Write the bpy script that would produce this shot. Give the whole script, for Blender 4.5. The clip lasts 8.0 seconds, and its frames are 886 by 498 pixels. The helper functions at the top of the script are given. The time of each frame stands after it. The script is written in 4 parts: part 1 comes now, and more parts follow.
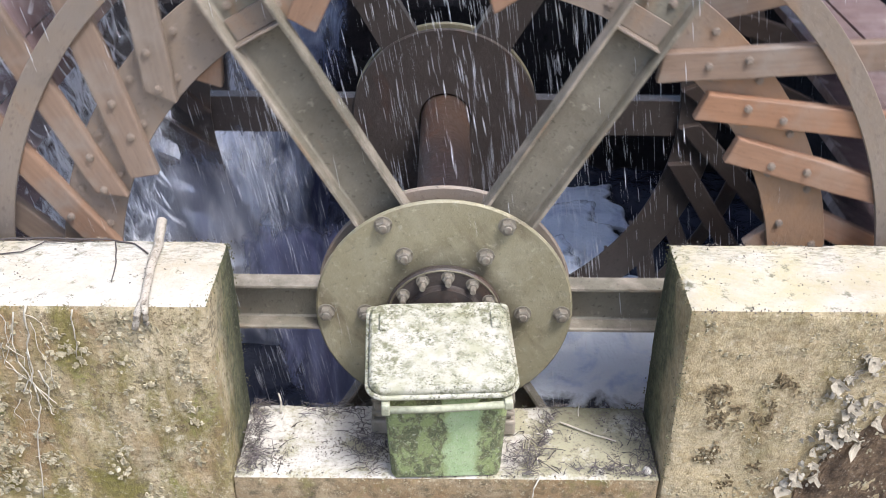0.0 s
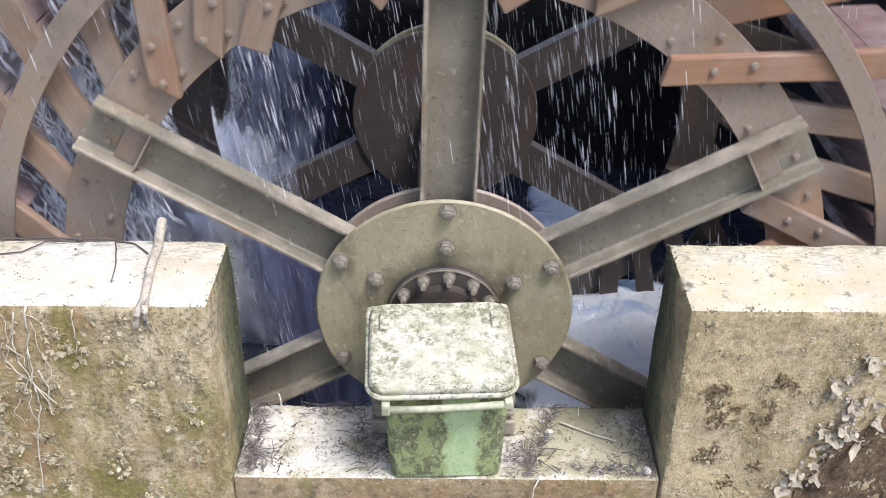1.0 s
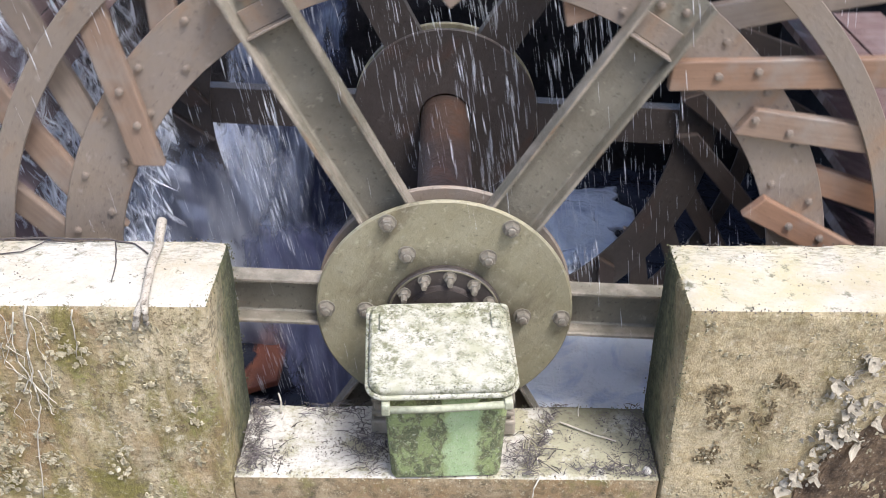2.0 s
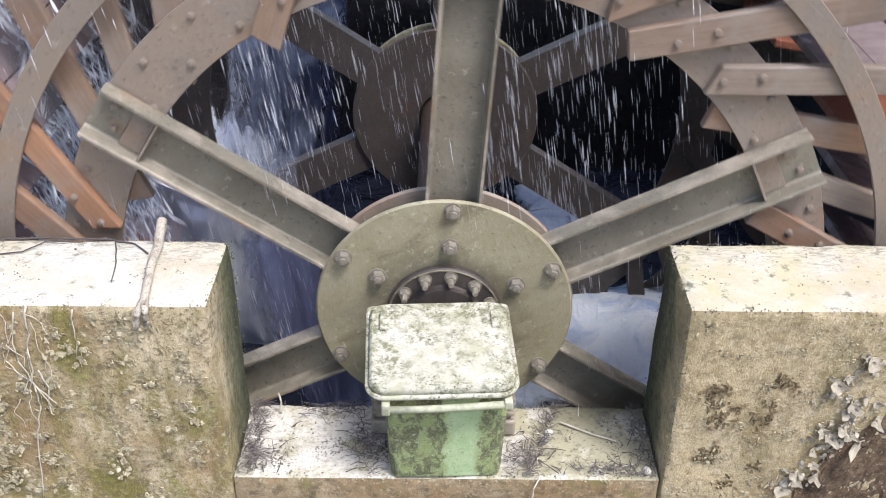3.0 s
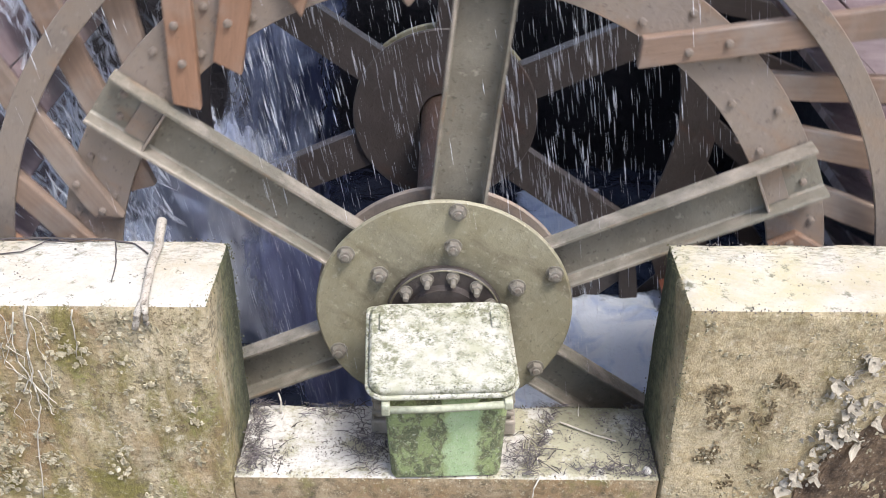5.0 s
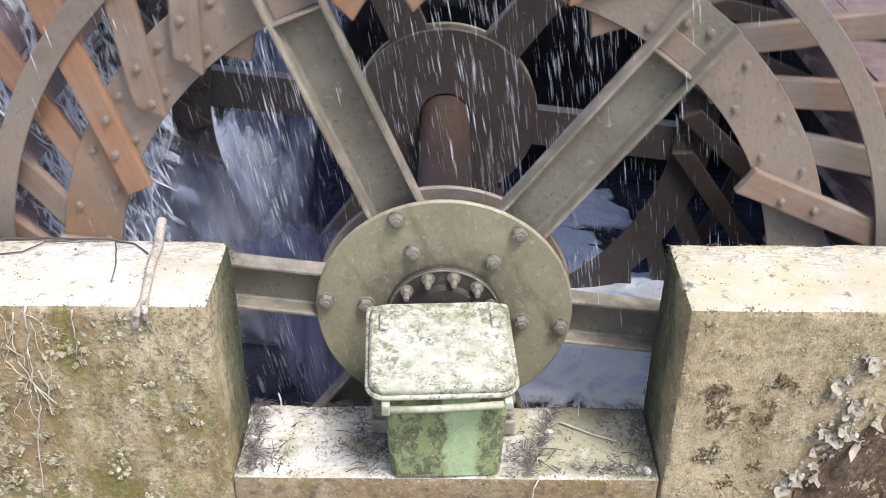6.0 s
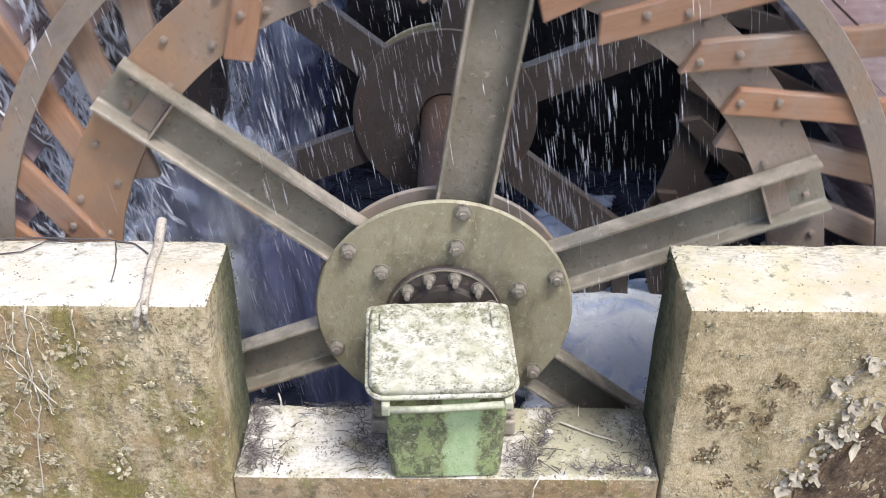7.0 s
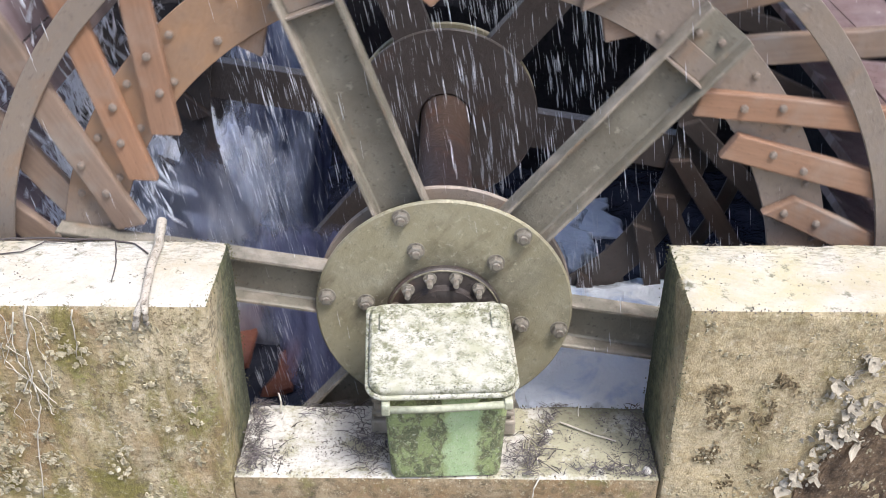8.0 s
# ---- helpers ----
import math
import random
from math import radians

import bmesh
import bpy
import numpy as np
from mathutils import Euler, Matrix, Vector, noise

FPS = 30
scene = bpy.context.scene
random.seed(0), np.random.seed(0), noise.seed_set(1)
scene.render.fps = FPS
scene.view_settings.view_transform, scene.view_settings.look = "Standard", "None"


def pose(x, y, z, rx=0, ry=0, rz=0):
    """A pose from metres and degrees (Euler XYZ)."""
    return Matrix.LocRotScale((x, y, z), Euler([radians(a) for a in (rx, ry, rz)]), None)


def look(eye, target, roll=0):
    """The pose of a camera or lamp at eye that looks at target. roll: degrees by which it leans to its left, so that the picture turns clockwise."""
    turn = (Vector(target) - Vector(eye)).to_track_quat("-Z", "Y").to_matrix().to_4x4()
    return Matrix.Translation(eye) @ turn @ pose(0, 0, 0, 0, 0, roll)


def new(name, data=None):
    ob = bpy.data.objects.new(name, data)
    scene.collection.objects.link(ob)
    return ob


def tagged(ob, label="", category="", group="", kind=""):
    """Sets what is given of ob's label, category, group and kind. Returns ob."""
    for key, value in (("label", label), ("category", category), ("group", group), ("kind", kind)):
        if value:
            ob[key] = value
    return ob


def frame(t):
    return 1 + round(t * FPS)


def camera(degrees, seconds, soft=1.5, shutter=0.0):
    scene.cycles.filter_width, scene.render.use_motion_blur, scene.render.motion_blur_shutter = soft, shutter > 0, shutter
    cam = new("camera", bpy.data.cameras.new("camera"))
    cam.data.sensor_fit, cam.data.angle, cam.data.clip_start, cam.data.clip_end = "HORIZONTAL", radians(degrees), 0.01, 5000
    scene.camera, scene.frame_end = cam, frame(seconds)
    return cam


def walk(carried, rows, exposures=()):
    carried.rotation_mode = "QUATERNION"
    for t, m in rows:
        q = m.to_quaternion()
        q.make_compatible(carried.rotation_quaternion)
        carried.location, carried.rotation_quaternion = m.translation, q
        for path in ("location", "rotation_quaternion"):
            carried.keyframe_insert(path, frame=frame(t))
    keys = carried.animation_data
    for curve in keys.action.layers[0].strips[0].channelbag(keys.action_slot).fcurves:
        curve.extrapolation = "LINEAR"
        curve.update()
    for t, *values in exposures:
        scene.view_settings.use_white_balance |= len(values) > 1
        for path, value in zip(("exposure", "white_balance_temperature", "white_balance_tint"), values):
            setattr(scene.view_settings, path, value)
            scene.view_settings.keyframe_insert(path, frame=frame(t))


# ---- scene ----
cam = camera(48.18, 8.0, soft=0.85, shutter=0.5)
EYE = (-0.005, -2.507, 1.826)
PITCH = 32.41
still = pose(*EYE) @ pose(0, 0, 0, 90 - PITCH, 0, 0) @ pose(0, 0, 0, 0, 0, 0.447)
walk(cam, [(0.0, still), (8.0, still)], exposures=[(0.0, 0.79, 6000, 12), (8.0, 0.79, 6000, 12)])

# ---- light: a bright overcast sky, the sun soft behind thin cloud ----
SUN_ELEV, SUN_TURN = 62, 134
world = bpy.data.worlds.new("sky")
scene.world = world
world.use_nodes = True
wn = world.node_tree
sky = wn.nodes.new("ShaderNodeTexSky")
sky.sky_type = "NISHITA"
sky.sun_disc = False
sky.sun_elevation = radians(SUN_ELEV)
sky.sun_rotation = radians(SUN_TURN)
sky.dust_density = 4.0
sky.ozone_density = 1.0
wn.links.new(sky.outputs[0], wn.nodes["Background"].inputs[0])
wn.nodes["Background"].inputs[1].default_value = 0.15
sun = new("sun", bpy.data.lights.new("sun", "SUN"))
sun.data.energy = 2.0
sun.data.angle = radians(16)
sun.data.color = (1.0, 0.96, 0.9)
sx = math.cos(radians(SUN_ELEV)) * math.sin(radians(SUN_TURN))
sy = math.cos(radians(SUN_ELEV)) * math.cos(radians(SUN_TURN))
sun.matrix_world = look((6 * sx, 6 * sy, 6 * math.sin(radians(SUN_ELEV))), (0, 0, 0))


# ---- materials ----
class Nodes:
    """A small builder for node materials."""

    def __init__(self, name, shift=None):
        self.mat = bpy.data.materials.new(name)
        self.mat.use_nodes = True
        self.tree = self.mat.node_tree
        self.bsdf = self.tree.nodes["Principled BSDF"]
        self.coord = self.tree.nodes.new("ShaderNodeTexCoord").outputs["Object"]
        self.grain = self.coord
        if shift:
            add = self.tree.nodes.new("ShaderNodeVectorMath")
            self.tree.links.new(self.coord, add.inputs[0])
            add.inputs[1].default_value = shift
            self.grain = add.outputs[0]

    def node(self, kind, **values):
        n = self.tree.nodes.new(kind)
        for key, value in values.items():
            n.inputs[key].default_value = value
        return n

    def link(self, a, b):
        self.tree.links.new(a, b)

    def scaled(self, sx, sy, sz):
        m = self.node("ShaderNodeMapping")
        m.inputs["Scale"].default_value = (sx, sy, sz)
        self.link(self.coord, m.inputs["Vector"])
        return m.outputs[0]

    def noise(self, scale, detail=6, rough=0.6, vector=None, warp=0.0):
        n = self.node("ShaderNodeTexNoise", Scale=scale, Detail=detail, Roughness=rough, Distortion=warp)
        self.link(vector or self.grain, n.inputs["Vector"])
        return n.outputs["Fac"]

    def step(self, value, low, high):
        n = self.node("ShaderNodeMapRange")
        n.inputs["From Min"].default_value = low
        n.inputs["From Max"].default_value = high
        self.link(value, n.inputs["Value"])
        return n.outputs[0]

    def math(self, kind, a, b):
        n = self.tree.nodes.new("ShaderNodeMath")
        n.operation = kind
        for i, v in enumerate((a, b)):
            if isinstance(v, (int, float)):
                n.inputs[i].default_value = v
            else:
                self.link(v, n.inputs[i])
        return n.outputs[0]

    def mix(self, fac, a, b):
        n = self.tree.nodes.new("ShaderNodeMix")
        n.data_type = "RGBA"
        for socket, v in ((n.inputs[0], fac), (n.inputs[6], a), (n.inputs[7], b)):
            if isinstance(v, tuple):
                socket.default_value = (*v, 1)
            elif isinstance(v, (int, float)):
                socket.default_value = v
            else:
                self.link(v, socket)
        return n.outputs[2]

    def random(self):
        return self.tree.nodes.new("ShaderNodeObjectInfo").outputs["Random"]

    def island(self):
        return self.tree.nodes.new("ShaderNodeNewGeometry").outputs["Random Per Island"]

    def up(self):
        n = self.tree.nodes.new("ShaderNodeSeparateXYZ")
        self.link(self.tree.nodes.new("ShaderNodeNewGeometry").outputs["Normal"], n.inputs[0])
        return n.outputs[2]

    def axis(self, i):
        n = self.tree.nodes.new("ShaderNodeSeparateXYZ")
        self.link(self.coord, n.inputs[0])
        return n.outputs[i]

    def finish(self, colour, rough=0.8, metal=0.0, height=None, strength=0.4, distance=0.01):
        for socket, v in ((self.bsdf.inputs["Base Color"], colour), (self.bsdf.inputs["Roughness"], rough),
                          (self.bsdf.inputs["Metallic"], metal)):
            if isinstance(v, tuple):
                socket.default_value = (*v, 1)
            elif isinstance(v, (int, float)):
                socket.default_value = v
            else:
                self.link(v, socket)
        if height is not None:
            b = self.node("ShaderNodeBump", Strength=strength, Distance=distance)
            self.link(height, b.inputs["Height"])
            self.link(b.outputs[0], self.bsdf.inputs["Normal"])
        return self.mat


def concrete():
    n = Nodes("mossy_concrete")
    big, mid, fine = n.noise(2.2, 4), n.noise(9, 8, 0.65), n.noise(70, 6, 0.7)
    streak = n.noise(5, 6, 0.6, n.scaled(2.2, 2.2, 0.5))
    col = n.mix(n.step(mid, 0.3, 0.7), (0.42, 0.33, 0.19), (0.76, 0.66, 0.45))
    col = n.mix(n.step(big, 0.46, 0.62), col, (0.475, 0.396, 0.218))
    col = n.mix(n.step(n.math("SUBTRACT", streak, n.math("MULTIPLY", n.step(n.axis(0), 0.2, 0.6), 0.05)), 0.46, 0.62), col, (0.25, 0.205, 0.075))
    col = n.mix(n.math("MULTIPLY", n.step(n.noise(1.6, 5, 0.6, n.scaled(2.6, 2.6, 0.6)), 0.50, 0.64), 0.75), col, (0.20, 0.175, 0.075))
    col = n.mix(n.step(n.noise(2.6, 6, 0.65, n.scaled(1, 1, 0.7)), 0.57, 0.70), col, (0.44, 0.30, 0.17))
    green = n.math("SUBTRACT", n.noise(4.5, 7, 0.7, n.scaled(1.4, 1.4, 0.8), 0.3), n.math("MULTIPLY", n.step(n.axis(0), 0.2, 0.6), 0.08))
    col = n.mix(n.step(green, 0.55, 0.66), col, (0.27, 0.265, 0.075))
    col = n.mix(n.step(fine, 0.54, 0.64), col, (0.20, 0.155, 0.085))
    col = n.mix(n.step(n.noise(3.4, 6, 0.7, None, 0.4), 0.54, 0.66), col, (0.554, 0.429, 0.218))
    col = n.mix(n.step(n.noise(5.2, 7, 0.7), 0.56, 0.68), col, (0.40, 0.35, 0.235))
    col = n.mix(n.math("MULTIPLY", n.step(n.noise(20, 9, 0.78), 0.54, 0.60), n.step(big, 0.42, 0.56)), col, (0.198, 0.165, 0.099))
    col = n.mix(n.math("MULTIPLY", n.step(fine, 0.45, 0.3), n.step(mid, 0.4, 0.6)), col, (0.739, 0.686, 0.554))
    crusty = n.math("MULTIPLY", n.step(n.noise(7.5, 5, 0.6, None, 0.5), 0.55, 0.60), n.step(n.noise(95, 6, 0.7), 0.42, 0.54))
    col = n.mix(n.math("MULTIPLY", crusty, 0.7), col, (0.132, 0.108, 0.066))
    east = n.step(n.axis(0), 0.2, 0.6)
    clay = n.step(n.noise(2.4, 6, 0.65, n.scaled(1.7, 1.7, 0.7), 0.3), 0.49, 0.62)
    col = n.mix(n.math("MULTIPLY", clay, n.math("SUBTRACT", 0.75, n.math("MULTIPLY", east, 0.45))), col, n.mix(n.step(fine, 0.42, 0.6), (0.40, 0.255, 0.125), (0.30, 0.20, 0.10)))
    algae = n.step(n.noise(3.1, 6, 0.65, n.scaled(1.5, 1.5, 0.9), 0.5), 0.54, 0.64)
    col = n.mix(n.math("MULTIPLY", algae, n.math("SUBTRACT", 0.9, n.math("MULTIPLY", east, 0.75))), col, n.mix(n.step(fine, 0.40, 0.62), (0.26, 0.23, 0.06), (0.18, 0.155, 0.05)))
    col = n.mix(n.math("MULTIPLY", east, n.math("MULTIPLY", n.step(n.noise(3.4, 7, 0.7), 0.36, 0.60), 0.75)), col, n.mix(n.step(n.noise(34, 8, 0.75), 0.44, 0.60), (0.62, 0.52, 0.33), (0.36, 0.28, 0.155)))
    col = n.mix(n.math("MULTIPLY", n.step(n.noise(44, 9, 0.8), 0.54, 0.61), 0.5), col, (0.19, 0.145, 0.08))
    col = n.mix(n.math("MULTIPLY", n.step(n.noise(36, 9, 0.8, None, 0.4), 0.57, 0.63), 0.6), col, (0.66, 0.60, 0.45))
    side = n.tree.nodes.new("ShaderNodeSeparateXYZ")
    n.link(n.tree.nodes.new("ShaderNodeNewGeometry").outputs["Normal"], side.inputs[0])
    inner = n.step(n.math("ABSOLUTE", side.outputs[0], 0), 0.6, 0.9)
    # side faces go speckled dark green, blackest at the back edge
    rearward = n.step(n.math("ADD", n.axis(1), n.math("MULTIPLY", n.math("SUBTRACT", mid, 0.5), 0.35)), -0.36, -0.24)
    side_green = n.mix(n.step(n.noise(40, 8, 0.75), 0.42, 0.6), (0.145, 0.15, 0.075), (0.05, 0.055, 0.03))
    col = n.mix(n.math("MULTIPLY", n.math("MULTIPLY", inner, rearward), 0.92), col, side_green)
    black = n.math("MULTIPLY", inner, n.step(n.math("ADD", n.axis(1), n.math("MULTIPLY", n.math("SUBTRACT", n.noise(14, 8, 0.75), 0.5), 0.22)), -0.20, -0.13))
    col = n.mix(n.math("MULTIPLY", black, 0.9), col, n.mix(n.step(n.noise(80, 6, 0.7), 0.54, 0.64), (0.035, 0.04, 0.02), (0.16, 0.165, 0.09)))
    # upward faces are painted paler: the glare of the sky on the tops
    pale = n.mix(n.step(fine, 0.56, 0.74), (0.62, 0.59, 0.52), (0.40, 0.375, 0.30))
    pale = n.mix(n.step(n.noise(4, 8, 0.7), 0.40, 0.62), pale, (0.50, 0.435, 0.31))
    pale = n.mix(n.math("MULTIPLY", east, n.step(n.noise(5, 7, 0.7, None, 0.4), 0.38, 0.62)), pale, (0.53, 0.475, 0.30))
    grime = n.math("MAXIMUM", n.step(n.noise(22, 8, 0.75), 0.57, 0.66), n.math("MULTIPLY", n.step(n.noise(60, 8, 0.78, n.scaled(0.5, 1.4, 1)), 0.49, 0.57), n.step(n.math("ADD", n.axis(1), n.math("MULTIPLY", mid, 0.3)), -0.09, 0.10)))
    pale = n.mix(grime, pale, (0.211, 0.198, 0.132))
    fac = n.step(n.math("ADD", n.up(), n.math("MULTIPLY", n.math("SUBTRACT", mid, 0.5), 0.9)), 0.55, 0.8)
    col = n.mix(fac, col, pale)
    h = n.math("ADD", n.math("MULTIPLY", mid, 0.8), n.math("MULTIPLY", fine, 0.7))
    h = n.math("ADD", h, n.math("MULTIPLY", n.noise(150, 5, 0.7), n.math("MULTIPLY", n.step(n.noise(6, 4), 0.35, 0.65), 0.4)))
    return n.finish(col, 0.95, 0, h, 0.6, 0.02)


def ledge_concrete():
    n = Nodes("littered_concrete")
    mid, fine = n.noise(6, 8, 0.7), n.noise(55, 6, 0.7)
    pale = n.mix(n.step(fine, 0.5, 0.72), (0.62, 0.59, 0.525), (0.36, 0.33, 0.26))
    mossy = n.math("ADD", mid, n.math("MULTIPLY", n.step(n.axis(0), 0.1, 0.4), 0.13))
    pale = n.mix(n.step(mossy, 0.50, 0.60), pale, (0.40, 0.375, 0.25))
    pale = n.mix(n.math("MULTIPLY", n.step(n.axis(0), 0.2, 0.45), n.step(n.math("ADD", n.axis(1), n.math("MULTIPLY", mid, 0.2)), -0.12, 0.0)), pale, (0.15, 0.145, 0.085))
    pale = n.mix(n.math("MULTIPLY", n.step(mossy, 0.52, 0.60), n.step(n.noise(48, 8, 0.75), 0.54, 0.62)), pale, (0.17, 0.15, 0.11))
    pale = n.mix(n.math("MULTIPLY", n.step(n.noise(120, 6, 0.78), 0.55, 0.61), 0.6), pale, (0.28, 0.25, 0.20))
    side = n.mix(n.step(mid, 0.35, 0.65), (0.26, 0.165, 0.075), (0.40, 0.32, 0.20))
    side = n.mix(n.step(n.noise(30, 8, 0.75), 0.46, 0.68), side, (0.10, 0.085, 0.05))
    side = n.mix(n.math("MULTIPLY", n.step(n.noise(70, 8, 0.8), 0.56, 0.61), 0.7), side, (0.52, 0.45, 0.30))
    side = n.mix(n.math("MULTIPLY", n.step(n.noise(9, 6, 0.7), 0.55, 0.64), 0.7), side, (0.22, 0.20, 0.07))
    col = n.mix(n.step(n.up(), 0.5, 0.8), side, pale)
    return n.finish(col, 0.9, 0, n.math("ADD", mid, n.math("MULTIPLY", fine, 0.5)), 0.6, 0.015)


def worn_steel(name, base, dark, rust, rust_at=0.6, rough=0.5, edge=None, grease=None, rusted=None):
    n = Nodes(name)
    mid, fine = n.noise(7, 8, 0.65), n.noise(60, 6, 0.7)
    run = n.noise(9, 5, 0.6, n.scaled(1, 1, 0.35))
    col = n.mix(n.step(mid, 0.35, 0.68), base, dark)
    col = n.mix(n.step(run, rust_at, rust_at + 0.18), col, rust)
    col = n.mix(n.step(fine, 0.58, 0.72), col, tuple(v * 0.45 for v in base))
    col = n.mix(n.step(n.noise(3.0, 7, 0.7), 0.55, 0.72), col, tuple(v * 0.6 for v in dark))
    col = n.mix(n.step(n.noise(24, 6, 0.7), 0.60, 0.68), col, tuple(min(1, v * 1.35) for v in dark))
    if edge:
        # flange edges painted pale, as the sky's sheen lies on them
        rim = n.step(n.math("ABSOLUTE", n.axis(edge[0]), 0), edge[1], edge[2])
        col = n.mix(n.math("MULTIPLY", rim, n.step(n.noise(6, 6, 0.6), 0.44, 0.62)), col, (0.42, 0.36, 0.29))
    if rusted:
        along = n.tree.nodes.new("ShaderNodeVectorMath")
        along.operation = "DOT_PRODUCT"
        n.link(n.coord, along.inputs[0])
        along.inputs[1].default_value = rusted
        far = n.math("ADD", along.outputs["Value"], n.math("MULTIPLY", n.math("SUBTRACT", n.noise(2.6, 6, 0.65), 0.5), 0.7))
        col = n.mix(n.math("MULTIPLY", n.step(far, 0.82, 1.02), 0.75), col, n.mix(n.step(mid, 0.4, 0.65), (0.38, 0.215, 0.11), (0.30, 0.19, 0.115)))
    if grease:
        dist = n.tree.nodes.new("ShaderNodeVectorMath")
        dist.operation = "LENGTH"
        n.link(n.coord, dist.inputs[0])
        wide = n.math("ADD", dist.outputs["Value"], n.math("MULTIPLY", n.math("SUBTRACT", mid, 0.5), 0.22))
        col = n.mix(n.math("MULTIPLY", n.step(wide, grease[1], grease[0]), 0.75), col, (0.075, 0.066, 0.045))
        col = n.mix(n.math("MULTIPLY", n.step(n.noise(38, 7, 0.75), 0.56, 0.64), 0.6), col, (0.42, 0.39, 0.30))
    r = n.math("ADD", n.math("MULTIPLY", fine, 0.5), rough - 0.25)
    return n.finish(col, r, 0.1, n.math("ADD", mid, n.math("MULTIPLY", fine, 0.8)), 0.5, 0.009)


def wet_wood(name="wet_plank_wood", gloss=0.2, warm=((0.30, 0.185, 0.12), (0.27, 0.215, 0.17)), dull=(0.28, 0.235, 0.195)):
    n = Nodes(name)
    tone = n.random()
    grain = n.noise(14, 8, 0.65, n.scaled(0.4, 3, 5), 0.6)
    stain = n.noise(5, 6, 0.6)
    fine = n.noise(90, 5, 0.7)
    a = n.mix(tone, *warm)
    b = n.mix(tone, *(tuple(v * 0.68 for v in c) for c in warm))
    col = n.mix(n.step(grain, 0.35, 0.68), a, b)
    col = n.mix(n.step(stain, 0.5, 0.7), col, dull)
    col = n.mix(n.math("MULTIPLY", n.step(n.noise(2.2, 5, 0.6, None, 0.4), 0.52, 0.66), 0.6), col, tuple(v * 0.55 for v in dull))
    col = n.mix(n.step(fine, 0.6, 0.75), col, (0.10, 0.055, 0.035))
    return n.finish(col, n.math("ADD", n.math("MULTIPLY", stain, 0.4), gloss), 0, grain, 0.35, 0.006)


def green_paint(name="lichened_green_paint", crusted=False):
    n = Nodes(name, (3.71, 1.93, 5.37))
    mid, fine = n.noise(11, 9, 0.7), n.noise(55, 8, 0.75)
    blotch = n.noise(20, 8, 0.72, n.scaled(1.3, 1, 0.85), 0.5)
    clean = n.mix(n.step(mid, 0.35, 0.7), (0.38, 0.53, 0.25), (0.52, 0.64, 0.38))
    olive = n.mix(n.step(blotch, 0.44, 0.60), (0.30, 0.36, 0.15), (0.44, 0.52, 0.27))
    centre = n.math("ADD", n.axis(0), n.math("MULTIPLY", n.math("SUBTRACT", mid, 0.5), 0.10))
    washed = n.step(n.math("ABSOLUTE", n.math("SUBTRACT", centre, 0.05), 0), 0.058, 0.034)
    col = n.mix(washed, olive, clean)
    algae = n.mix(n.step(fine, 0.42, 0.60), (0.055, 0.065, 0.03), (0.17, 0.175, 0.09))
    grown = n.step(n.math("SUBTRACT", n.math("ADD", blotch, n.math("MULTIPLY", n.math("SUBTRACT", fine, 0.5), 0.35)), n.math("MULTIPLY", washed, 0.2)), 0.45, 0.53)
    col = n.mix(n.math("MULTIPLY", grown, 0.9), col, algae)
    col = n.mix(n.step(n.noise(70, 5, 0.6), 0.64, 0.68), col, (0.55, 0.56, 0.42))
    col = n.mix(n.math("MULTIPLY", n.step(n.noise(130, 7, 0.78), 0.56, 0.61), 0.55), col, (0.60, 0.63, 0.46))
    col = n.mix(n.math("MULTIPLY", n.step(n.noise(105, 7, 0.78, None, 0.5), 0.57, 0.62), 0.55), col, (0.09, 0.10, 0.05))
    pale = n.mix(n.step(n.noise(8, 8, 0.7), 0.42, 0.6), (0.57, 0.55, 0.47), (0.43, 0.42, 0.30))
    ends = n.math("MULTIPLY", n.step(n.math("ABSOLUTE", n.axis(0), 0), 0.11, 0.2), 0.10)
    ends = n.math("ADD", ends, n.math("MULTIPLY", n.step(n.axis(1), 0.06, 0.17), 0.15))
    crust = n.step(n.math("ADD", n.noise(13, 7, 0.7), ends), 0.43, 0.58)
    pale = n.mix(n.math("MULTIPLY", n.step(n.noise(40, 9, 0.8), 0.47, 0.55), crust), pale, (0.21, 0.21, 0.125))
    pale = n.mix(n.math("MULTIPLY", n.step(n.noise(120, 5, 0.7), 0.55, 0.62), crust), pale, (0.09, 0.09, 0.06))
    col = pale if crusted else n.mix(n.step(n.up(), 0.4, 0.75), col, pale)
    return n.finish(col, 0.75, 0, n.math("ADD", n.math("MULTIPLY", mid, 0.5), fine), 0.6, 0.008)


def wall_stone():
    n = Nodes("shade_dark_stone")
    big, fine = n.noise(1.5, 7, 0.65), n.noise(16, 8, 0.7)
    # near-black colour carries the shade of the pit as well as the stone's
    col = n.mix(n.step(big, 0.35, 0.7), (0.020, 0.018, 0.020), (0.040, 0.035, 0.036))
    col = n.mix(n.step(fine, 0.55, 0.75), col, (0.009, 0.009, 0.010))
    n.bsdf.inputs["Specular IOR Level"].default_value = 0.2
    return n.finish(col, 0.85, 0, n.math("ADD", big, fine), 0.8, 0.05)


def plain(name, a, b, scale=12, rough=0.8, strength=0.3):
    n = Nodes(name)
    f = n.noise(scale, 7, 0.65)
    t = n.mix(n.island(), a, b)
    col = n.mix(n.step(f, 0.35, 0.7), t, tuple(v * 0.6 for v in b))
    return n.finish(col, rough, 0, f, strength, 0.004)


